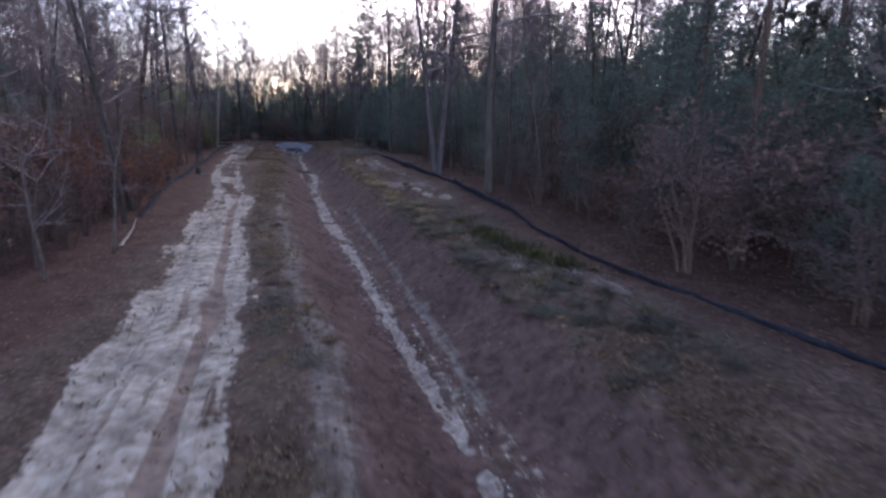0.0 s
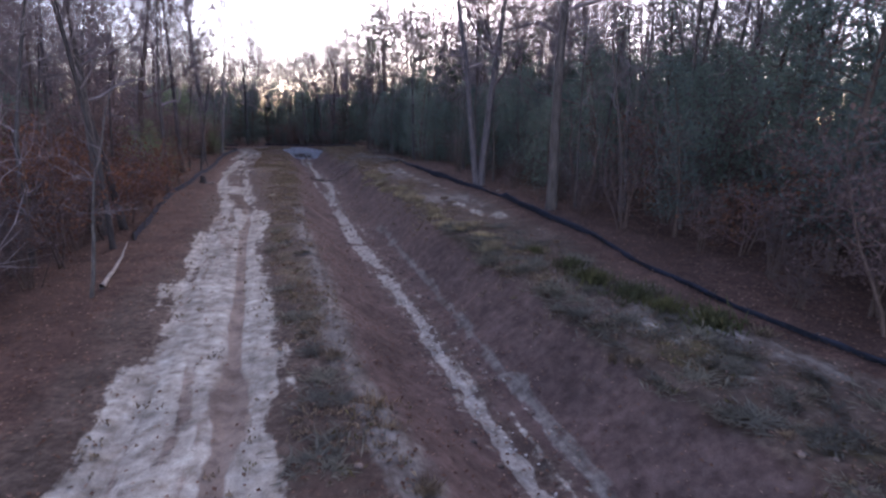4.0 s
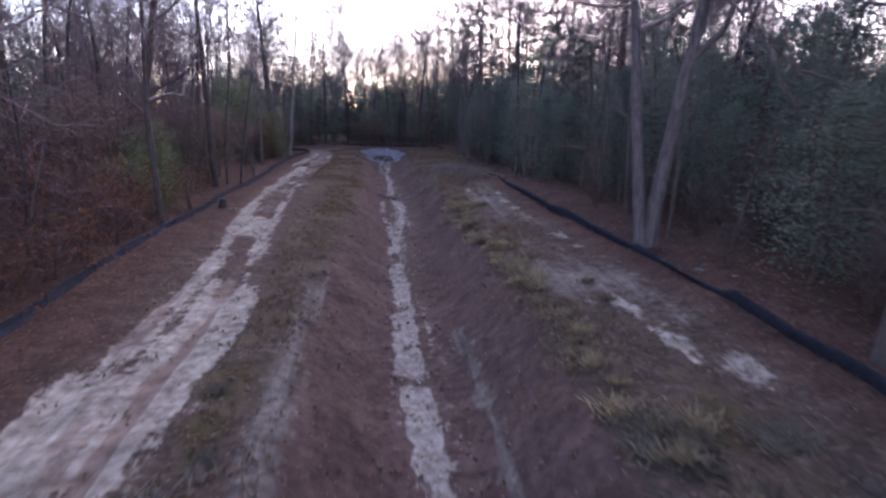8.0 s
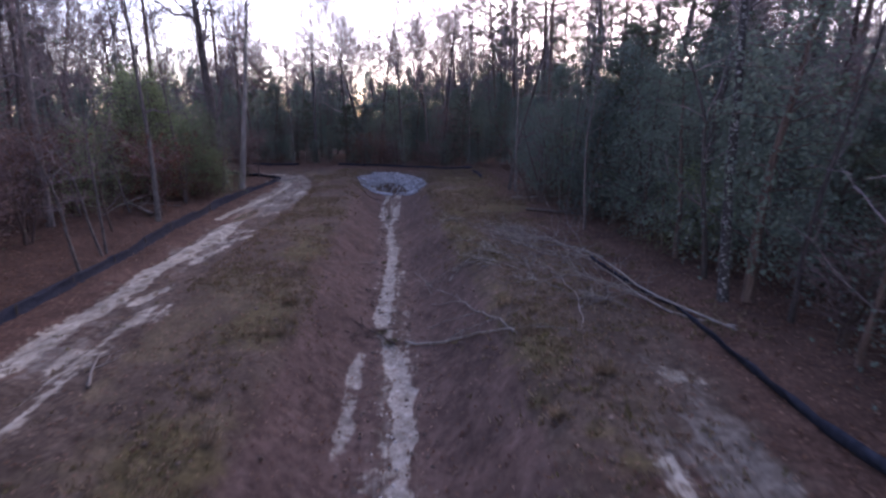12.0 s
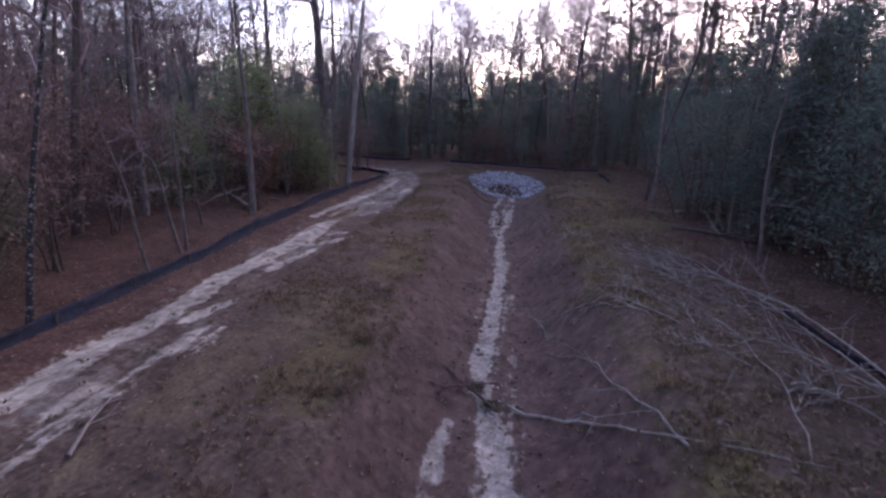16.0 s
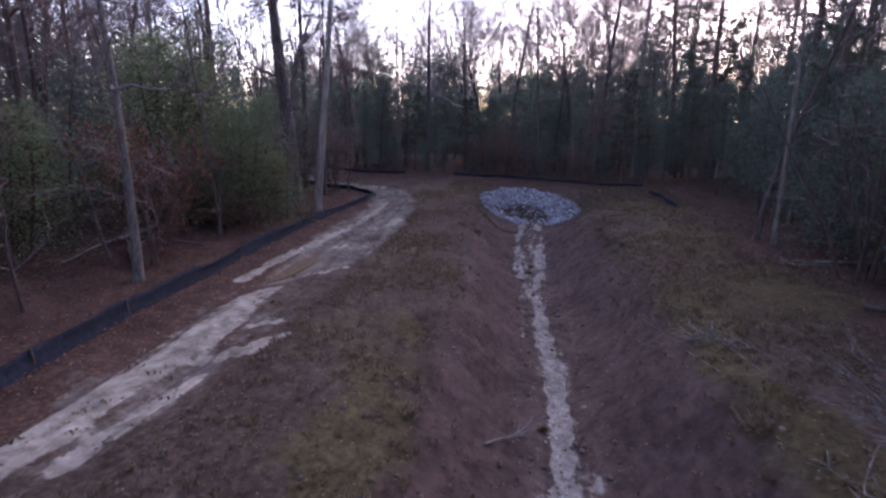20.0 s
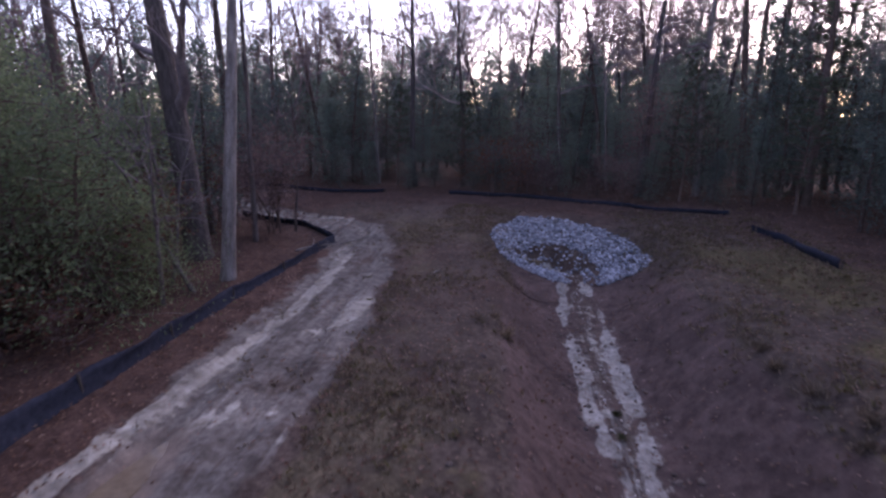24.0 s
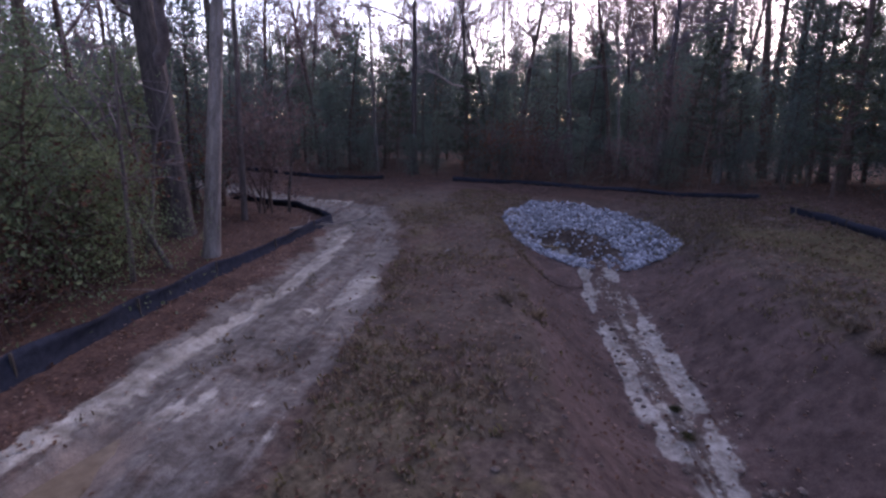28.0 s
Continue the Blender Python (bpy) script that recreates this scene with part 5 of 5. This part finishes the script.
def riprap():
    r = random.Random(5)
    outline = [(-22.45, 73.6), (-21.9, 74.9), (-20.4, 75.0), (-18.8, 74.5), (-17.6, 73.5), (-16.7, 71.5), (-16.8, 71.1), (-17.4, 71.0), (-18.15, 70.25), (-18.75, 70.2), (-19.5, 70.2), (-20.5, 70.9), (-21.4, 70.85), (-22.0, 71.5)]

    hollow = [(-21.5, 72.1), (-20.6, 73.1), (-19.7, 73.0), (-18.9, 72.6), (-18.4, 72.0), (-18.05, 70.9), (-18.2, 70.1), (-18.6, 69.8), (-19.25, 70.6), (-19.95, 71.3), (-20.8, 71.85)]

    def inside(x, y, shape):
        c = False
        for (x1, y1), (x2, y2) in zip(shape, shape[1:] + shape[:1]):
            if (y1 > y) != (y2 > y) and x < (x2 - x1) * (y - y1) / (y2 - y1) + x1:
                c = not c
        return c
    root = new("riprap_apron")
    root.location = (POND[0], POND[1], gz(*POND))
    base = Vector(root.location)
    kinds = [stone_mesh(k) for k in range(6)]
    places, tries = [], 0
    while len(places) < 2000 and tries < 60000:
        tries += 1
        x, y = r.uniform(-23, -16), r.uniform(69.8, 75.2)
        if not inside(x, y, outline):
            continue
        if inside(x, y, hollow) and r.random() < 0.975:
            continue
        if abs(x - float(at(WASH, y))) < 0.3 and y < 71.6 and r.random() < 0.8:
            continue
        sz = r.uniform(0.075, 0.17)
        if any((x - a) ** 2 + (y - b) ** 2 < (0.33 * (sz + c)) ** 2 for a, b, c in places):
            continue
        places.append((x, y, sz))
    places.sort(key=lambda p: p[1])
    rest = Shape()
    for i, (x, y, sz) in enumerate(places):
        m = pose(x - base.x, y - base.y, gz(x, y) + sz * r.uniform(0.1, 0.45) - base.z, r.uniform(-25, 25), r.uniform(-25, 25), r.uniform(0, 360)) @ Matrix.Diagonal((sz, sz * r.uniform(0.7, 1.0), sz, 1))
        me = kinds[i % 6]
        if i < 300:
            ob = part("stone", me, root)
            ob.matrix_basis = m
        else:
            b = len(rest.v)
            rest.v += [tuple(m @ v.co) for v in me.vertices]
            rest.f += [tuple(b + q for q in p.vertices) for p in me.polygons]
    tagged(part("loose_stone", rest.mesh("loose_stone", STONES), root), kind="stuff")
    tagged(root, "bluish grey broken stones lining the end of the ditch", "stones")


riprap()


# ---- puddles ----
def puddle(x, y, a, b, turn, z, label):
    sh = Shape()
    n = 40
    ca, sa = math.cos(radians(turn)), math.sin(radians(turn))
    ring = []
    for k in range(n):
        t = 2 * math.pi * k / n
        q = 1 + 0.22 * float(vnoise(math.cos(t) * 2 + x, math.sin(t) * 2 + y, 9))
        ring.append((a * q * math.cos(t), b * q * math.sin(t)))
    for dz in (0, -0.2):
        sh.v += [(u * ca - v * sa, u * sa + v * ca, dz) for u, v in ring]
    sh.f.append(tuple(range(n)))
    sh.f += [(k, n + k, n + (k + 1) % n, (k + 1) % n) for k in range(n)]
    ob = new("puddle", sh.mesh("puddle", WATER))
    ob.location = (x, y, z)
    tagged(ob, label, "puddle")


puddle(-21.85, 56.9, 0.24, 1.5, 12, gz(-21.8, 57.0) + 0.07, "brown muddy water standing in a wheel rut")
puddle(-20.75, 72.2, 0.5, 0.12, -8, gz(-20.75, 72.2) + 0.03, "shallow dark water among the stones")


# ---- fallen wood ----
def fallen(name, x, y, turn, length, radius, boughs, seed, label, mat=DEAD_WOOD, bend=0, lift=0.05, bow=0.05, way=None):
    """A dead limb that lies on the ground, with its side branches."""
    r = random.Random(seed)
    root = new(name)
    root.location = (x, y, gz(x, y))
    base = Vector(root.location)
    stem = Shape()
    d = Vector((math.cos(radians(turn)), math.sin(radians(turn)), 0))
    n = 12
    p = Vector((x, y, 0))
    pts = []
    if way:
        run = np.concatenate(([0], np.cumsum([math.dist(a, b) for a, b in zip(way, way[1:])])))
        length = float(run[-1])
    for k in range(n + 1):
        if way:
            u = run[-1] * k / n
            p = Vector((float(np.interp(u, run, [q[0] for q in way])) + r.gauss(0, 0.03), float(np.interp(u, run, [q[1] for q in way])) + r.gauss(0, 0.03), 0))
        pts.append(Vector((p.x - base.x, p.y - base.y, gz(p.x, p.y) + radius + lift * math.sin(math.pi * k / n) - base.z)))
        d = Matrix.Rotation(radians(bend / n), 3, 'Z') @ (d + Vector((r.gauss(0, bow), r.gauss(0, bow), 0))).normalized()
        p = p + d * length / n
    stem.tube(pts, [radius * (1 - 0.8 * k / n) for k in range(n + 1)], 7)
    part("stem", stem.mesh("stem", mat, True), root)
    for k in range(boughs):
        i = r.randint(2, n - 1)
        dd = (pts[i + 1] - pts[i]).normalized()
        side = Vector((-dd.y, dd.x, 0)) * r.choice((-1, 1))
        lp = limb_points(r, pts[i], dd + side * r.uniform(0.3, 0.9) + Vector((0, 0, r.uniform(0, 0.14))), length * r.uniform(0.18, 0.42), 5, 0.12, -0.02)
        twigs = Shape()
        twigs.tube(lp, [max(radius * 0.42, 0.009) * (1 - j / 6) for j in range(6)], 4, False)
        for _ in range(4):
            j = r.randint(1, 5)
            tp = limb_points(r, lp[j], (lp[j] - lp[j - 1]).normalized() + rand_dir(r, 0.2) * 0.6, length * r.uniform(0.06, 0.16), 2, 0.2, 0)
            twigs.tube(tp, [0.010, 0.008, 0.004], 3, False)
        part("side_branch", twigs.mesh("side_branch", mat, True), root)
    return tagged(root, label, "branch" if radius < 0.07 else "log", "fallen wood")


def lying(name, way, radius, boughs, seed, label, lift=0.04):
    return fallen(name, way[0][0], way[0][1], 0, 1, radius, boughs, seed, label, lift=lift, way=way)


lying("fallen_tree", [(-11.2, 46.4), (-10.3, 46.1), (-9.4, 45.2), (-8.5, 44.35), (-7.9, 44.2), (-7.0, 44.3)], 0.034, 4, 1, "grey fallen stem across the bank into the ditch")
lying("fallen_branch", [(-8.3, 44.25), (-8.77, 45.0), (-9.37, 46.0), (-9.8, 47.0), (-11.1, 48.6)], 0.024, 7, 5, "thin forked dead branch on the ditch slope")
lying("fallen_branch", [(-7.1, 44.4), (-7.2, 46.2), (-7.8, 48.1), (-8.7, 50.2)], 0.012, 8, 12, "grey leafless branch fallen on the bank")
lying("fallen_tree", [(-4.62, 44.33), (-5.22, 45.3), (-5.76, 46.09), (-6.04, 46.72), (-6.33, 47.7), (-6.76, 49.3), (-7.3, 50.09), (-9.2, 53.06)], 0.026, 9, 2, "bleached fallen tree top along the black fence", 0.28)
lying("fallen_branch", [(-4.5, 44.5), (-5.2, 44.95), (-5.6, 45.4), (-6.05, 46.9), (-6.7, 49.2), (-7.3, 51.3)], 0.022, 12, 3, "grey leafless branch fallen on the bank", 0.05)
lying("fallen_branch", [(-6.4, 49.8), (-7.5, 51.3), (-8.3, 53.3), (-9.4, 54.3)], 0.022, 10, 4, "grey leafless branch fallen on the bank")
lying("fallen_branch", [(-8.3, 48.1), (-8.6, 49.4), (-9.4, 49.9)], 0.016, 8, 13, "grey leafless branch fallen on the bank")
lying("fallen_branch", [(-7.5, 46.6), (-8.15, 47.2), (-8.9, 47.4)], 0.016, 8, 14, "grey leafless branch fallen on the bank")
lying("fallen_branch", [(-5.95, 56.2), (-5.85, 58.8), (-6.0, 62)], 0.03, 5, 15, "pale dead branch leaning at the wood's foot")
brushwood = random.Random(91)
for k in range(12):
    y = brushwood.uniform(44.6, 54.5)
    x = float(across(FENCE_R, y)) - brushwood.uniform(0.3, 3.0)
    a = radians(brushwood.uniform(95, 150))
    size = brushwood.uniform(1.4, 3.0)
    lying("fallen_branch", [(x, y), (x + 0.5 * size * math.cos(a), y + 0.5 * size * math.sin(a)), (x + size * math.cos(a + 0.2), y + size * math.sin(a + 0.2))], 0.013, 9, 60 + k, "thin grey leafless branch fallen on the bank", 0.06)
lying("fallen_log", [(-28.0, 57.5), (-26.9, 54.7), (-26.1, 53.4)], 0.07, 1, 16, "pale fallen log on brown leaves")
lying("fallen_branch", [(-8.8, 61.0), (-9.7, 60.3), (-10.1, 61.7)], 0.022, 4, 17, "pale dead branch on the grassy bank")
fallen("fallen_log", -9.6, 15.5, 110, 4.9, 0.06, 0, 6, "thin pale log lying at the forest edge")
fallen("fallen_log", -24.6, 54.2, 150, 3.2, 0.10, 2, 7, "mossy broken log on brown leaves")
fallen("fallen_log", 2.8, 33.5, -8, 5.5, 0.08, 2, 8, "grey log lying under the evergreens")
fallen("fallen_branch", -9.2, 61.0, 20, 4.0, 0.05, 4, 9, "dead branch at the foot of the evergreens")
fallen("fallen_branch", -25.4, 57.0, 200, 2.5, 0.03, 5, 10, "thin dead branch on the leaf litter")
fallen("fallen_branch", -26.7, 66.9, 60, 2.2, 0.04, 9, 11, "heap of dead twigs beside the fence")


fallen("twig_heap", -11.3, 46.2, 150, 1.6, 0.03, 9, 21, "dark drift of twigs and debris in the ditch", mat=BARK_BROWN)
fallen("twig_heap", -11.6, 47.2, 215, 1.4, 0.025, 9, 22, "dark drift of twigs and debris in the ditch", mat=BARK_BROWN)
fallen("fallen_branch", -15.0, 41.3, 125, 1.5, 0.03, 3, 29, "crooked broken stick beside the track")
fallen("twig_heap", -20.6, 67.6, 30, 1.9, 0.02, 8, 23, "loose brush lying on the bank above the stones", mat=BARK_BROWN)
fallen("fallen_branch", -14.6, 52.2, 75, 1.3, 0.02, 4, 24, "small pale twig in the mossy grass")
fallen("fallen_branch", -24.9, 61.9, 205, 1.6, 0.015, 1, 25, "straight pale stick on the leaf litter")
fallen("fallen_branch", -21.9, 66.2, 80, 0.7, 0.015, 1, 26, "short pale stick in the dry grass")
fallen("fallen_branch", -9.0, 63.6, 15, 3.4, 0.035, 3, 27, "pale dead branch under the evergreens")
fallen("fallen_log", -9.0, 57.6, -20, 4.2, 0.06, 1, 28, "dark log lying along the forest edge", mat=BARK)


def stump(x, y, height, radius, seed, label):
    r = random.Random(seed)
    root = new("stump")
    root.location = (x, y, gz(x, y))
    sh = Shape()
    n = 11
    for k, (z, q) in enumerate(((-0.15, 1.5), (0.05, 1.2), (0.2, 1.0), (height, 0.9))):
        for i in range(n):
            a = 2 * math.pi * i / n
            rr = radius * q * r.uniform(0.85, 1.15)
            sh.v.append((math.cos(a) * rr, math.sin(a) * rr, z + (r.uniform(-0.05, 0.08) if k == 3 else 0)))
    for k in range(3):
        sh.f += [(k * n + i, k * n + (i + 1) % n, (k + 1) * n + (i + 1) % n, (k + 1) * n + i) for i in range(n)]
    part("trunk", sh.mesh("trunk", BARK), root)
    top = Shape()
    top.v = [(u * 0.99, v * 0.99, w + 0.004) for u, v, w in sh.v[3 * n:]]
    top.f = [tuple(range(n))]
    part("cut_face", top.mesh("cut_face", STAKE), root, "pale splintered cut face")
    tagged(root, label, "stump")


stump(-16.5, 36.4, 0.35, 0.16, 1, "dark broken stump beside the track")
stump(-25.9, 45.5, 0.5, 0.14, 2, "grey stump in the leaf litter")


def scrap(name, x, y, turn, size, mat, label, category):
    """A splintered flat piece lying on the ground."""
    bm = bmesh.new()
    bmesh.ops.create_cube(bm, size=1)
    bmesh.ops.bevel(bm, geom=bm.edges[:], offset=0.08, segments=1, affect="EDGES")
    r = random.Random(round(x * 100))
    for v in bm.verts:
        v.co = Vector((v.co.x * size[0] * (1 + 0.2 * r.random()), v.co.y * size[1] * (1 + 0.3 * r.random()), v.co.z * size[2]))
    me = bpy.data.meshes.new(name)
    bm.to_mesh(me)
    bm.free()
    me.materials.append(mat)
    ob = new(name, me)
    ob.matrix_world = pose(x, y, gz(x, y) + size[2] * 0.45, r.uniform(-8, 8), r.uniform(-8, 8), turn)
    tagged(ob, label, category, "scraps of wood")


for i, (x, y, t, s) in enumerate(((3.0, 13.0, 140, (0.34, 0.07, 0.04)), (3.25, 12.8, 100, (0.22, 0.06, 0.04)), (2.7, 13.1, 60, (0.2, 0.05, 0.03)), (-16.0, 36.1, 30, (0.5, 0.09, 0.05)), (0.45, 27.4, 20, (0.16, 0.10, 0.06)), (1.0, 26.9, 70, (0.12, 0.08, 0.04)), (-2.6, 31.8, 40, (0.28, 0.14, 0.04)))):
    scrap("wood_scrap", x, y, t, s, DEAD_WOOD, "pale splintered piece of wood on the ground", "wood")


# ---- litter, grass and clods ----
class Table:
    """Heights on a fine grid, for the many small things."""
    X0, Y0, D = -50.0, -2.0, 0.2
    Z = ground_z(*np.meshgrid(np.arange(-50.0, 24.0, 0.2), np.arange(-2.0, 90.0, 0.2)), True)


def low_z(x, y):
    u, v = (x - Table.X0) / Table.D, (y - Table.Y0) / Table.D
    i, j = int(u), int(v)
    u, v = u - i, v - j
    a, c = Table.Z[j], Table.Z[j + 1]
    return float((a[i] * (1 - u) + a[i + 1] * u) * (1 - v) + (c[i] * (1 - u) + c[i + 1] * u) * v)


TRACK_LINE = [(p[0], p[1]) for p in TRACK]


def leaf_litter():
    r = random.Random(77)
    sh = Shape()
    n = 0
    while n < 120000:
        y = 4 + 78 * r.random()
        x = float(at(WASH, y)) + r.uniform(-14, 14)
        side = x - float(at(WASH, y))
        out = x < float(across(FENCE_L, y)) or x > float(across(FENCE_R, y)) or y > 76
        keep = (0.9 if y > 20 else 0.6) if out else (0.36 if abs(side) < 2.4 else 0.45 if y < 48 else 0.8)
        if y > 48 and float(across(FENCE_L, y)) < x < float(across(TRACK_LINE, min(y, 69))):
            keep = 0.95
        if abs(x - float(across(TRACK_LINE, min(y, 69)))) < 1.25:
            keep = 0.1
        if r.random() > keep:
            continue
        a = r.uniform(0, 6.28)
        d = Vector((math.cos(a), math.sin(a), r.uniform(-0.1, 0.35))).normalized()
        s = Vector((-math.sin(a), math.cos(a), r.uniform(-0.4, 0.4))).normalized()
        k = r.uniform(0.035, 0.085)
        sh.leaf((x, y, low_z(x, y) + r.uniform(0.01, 0.04)), d, s, k, k * 0.65)
        n += 1
    tagged(new("leaf_litter", sh.mesh("leaf_litter", FALLEN)), "scattered dry brown fallen leaves on the ground", "leaves", kind="stuff")


def grass(name, mat, count, pick, label, seed, tall):
    r = random.Random(seed)
    sh = Shape()
    n = 0
    for _ in range(count * 30):
        if n >= count:
            break
        y = r.uniform(2, 77)
        side = r.uniform(-7.5, 7.5)
        x = float(at(WASH, y)) + side
        if r.random() > pick(x, y, side):
            continue
        z = low_z(x, y)
        n += 1
        for _ in range(r.randint(4, 8)):
            a = r.uniform(0, 6.28)
            h = tall * r.uniform(0.5, 1.4)
            out = r.uniform(0.3, 1.2) * h
            bx, by = x + r.gauss(0, 0.05), y + r.gauss(0, 0.05)
            w = 0.012
            b = len(sh.v)
            ca, sa = math.cos(a), math.sin(a)
            sh.v += [(bx - sa * w, by + ca * w, z - 0.02), (bx + sa * w, by - ca * w, z - 0.02), (bx + ca * out * 0.4 + sa * w * 0.7, by + sa * out * 0.4 - ca * w * 0.7, z + h * 0.7), (bx + ca * out, by + sa * out, z + h * r.uniform(0.5, 1))]
            sh.f += [(b, b + 1, b + 2), (b, b + 2, b + 3)]
    tagged(new(name, sh.mesh(name, mat)), label, "grass", kind="stuff")


def on_strip(x, y, side):
    d = abs(x - float(across([(p[0], p[1]) for p in TRACK], min(y, 70))))
    if d < 1.3:
        return 0.02
    n = float(fbm(x * 0.4, y * 0.4, 91))
    lip = math.exp(-((side + 3.0) / 0.8) ** 2) + math.exp(-((side - 3.0) / 0.9) ** 2)
    verge = 0.7 * (y > 46) * (-6.5 < side < -2) + 0.45 * (y > 44) * (3 < side < 7)
    return max(0.0, max(lip, verge) * (0.5 + 1.2 * n))


leaf_litter()
grass("dry_grass", DRY_GRASS, 9000, on_strip, "tufts of flattened straw-coloured dry grass", 1, 0.065)
grass("green_grass", GREEN_GRASS, 2400, lambda x, y, s: on_strip(x, y, s) * (1.0 if y > 36 else 0.25), "low yellowish green grass on the ditch edges", 2, 0.06)


def clods(name, mat, count, pick, label, category, seed, size):
    r = random.Random(seed)
    forms = [stone_mesh(50 + k) for k in range(4)]
    co = [[tuple(v.co) for v in me.vertices] for me in forms]
    fa = [[tuple(p.vertices) for p in me.polygons] for me in forms]
    sh = Shape()
    n = 0
    for _ in range(count * 40):
        if n >= count:
            break
        y, side = r.uniform(3, 72), r.uniform(-8, 6)
        x = float(at(WASH, y)) + side
        if r.random() > pick(x, y, side):
            continue
        n += 1
        k = n % 4
        q = size * r.uniform(0.5, 1.6)
        a = r.uniform(0, 6.28)
        ca, sa, b, z = math.cos(a) * q, math.sin(a) * q, len(sh.v), low_z(x, y) + q * 0.1
        sh.v += [(x + u * ca - v * sa, y + u * sa + v * ca, z + w * q) for u, v, w in co[k]]
        sh.f += [tuple(b + i for i in f) for f in fa[k]]
    for me in forms:
        bpy.data.meshes.remove(me)
    tagged(new(name, sh.mesh(name, mat)), label, category, kind="stuff")


clods("earth_clods", CLOD, 380, lambda x, y, s: 0.9 * math.exp(-((s + 2.6) / 0.7) ** 2) + 0.6 * math.exp(-((s - 2.7) / 0.7) ** 2) + 0.25 * (abs(s) < 1), "small crumbled clods of brown earth", "earth", 3, 0.085)
clods("pebbles", PEBBLE, 700, lambda x, y, s: math.exp(-((s - 0.05) / 0.16) ** 2), "pale pebbles along the washed ditch floor", "pebbles", 4, 0.042)
clods("ditch_rubble", CLOD, 600, lambda x, y, s: math.exp(-((abs(s - 0.1) - 0.55) / 0.28) ** 2) * (0.25 + 0.75 * (y > 18)) * (y < 68), "dark crumbled rubble beside the washed ditch floor", "rubble", 6, 0.075)
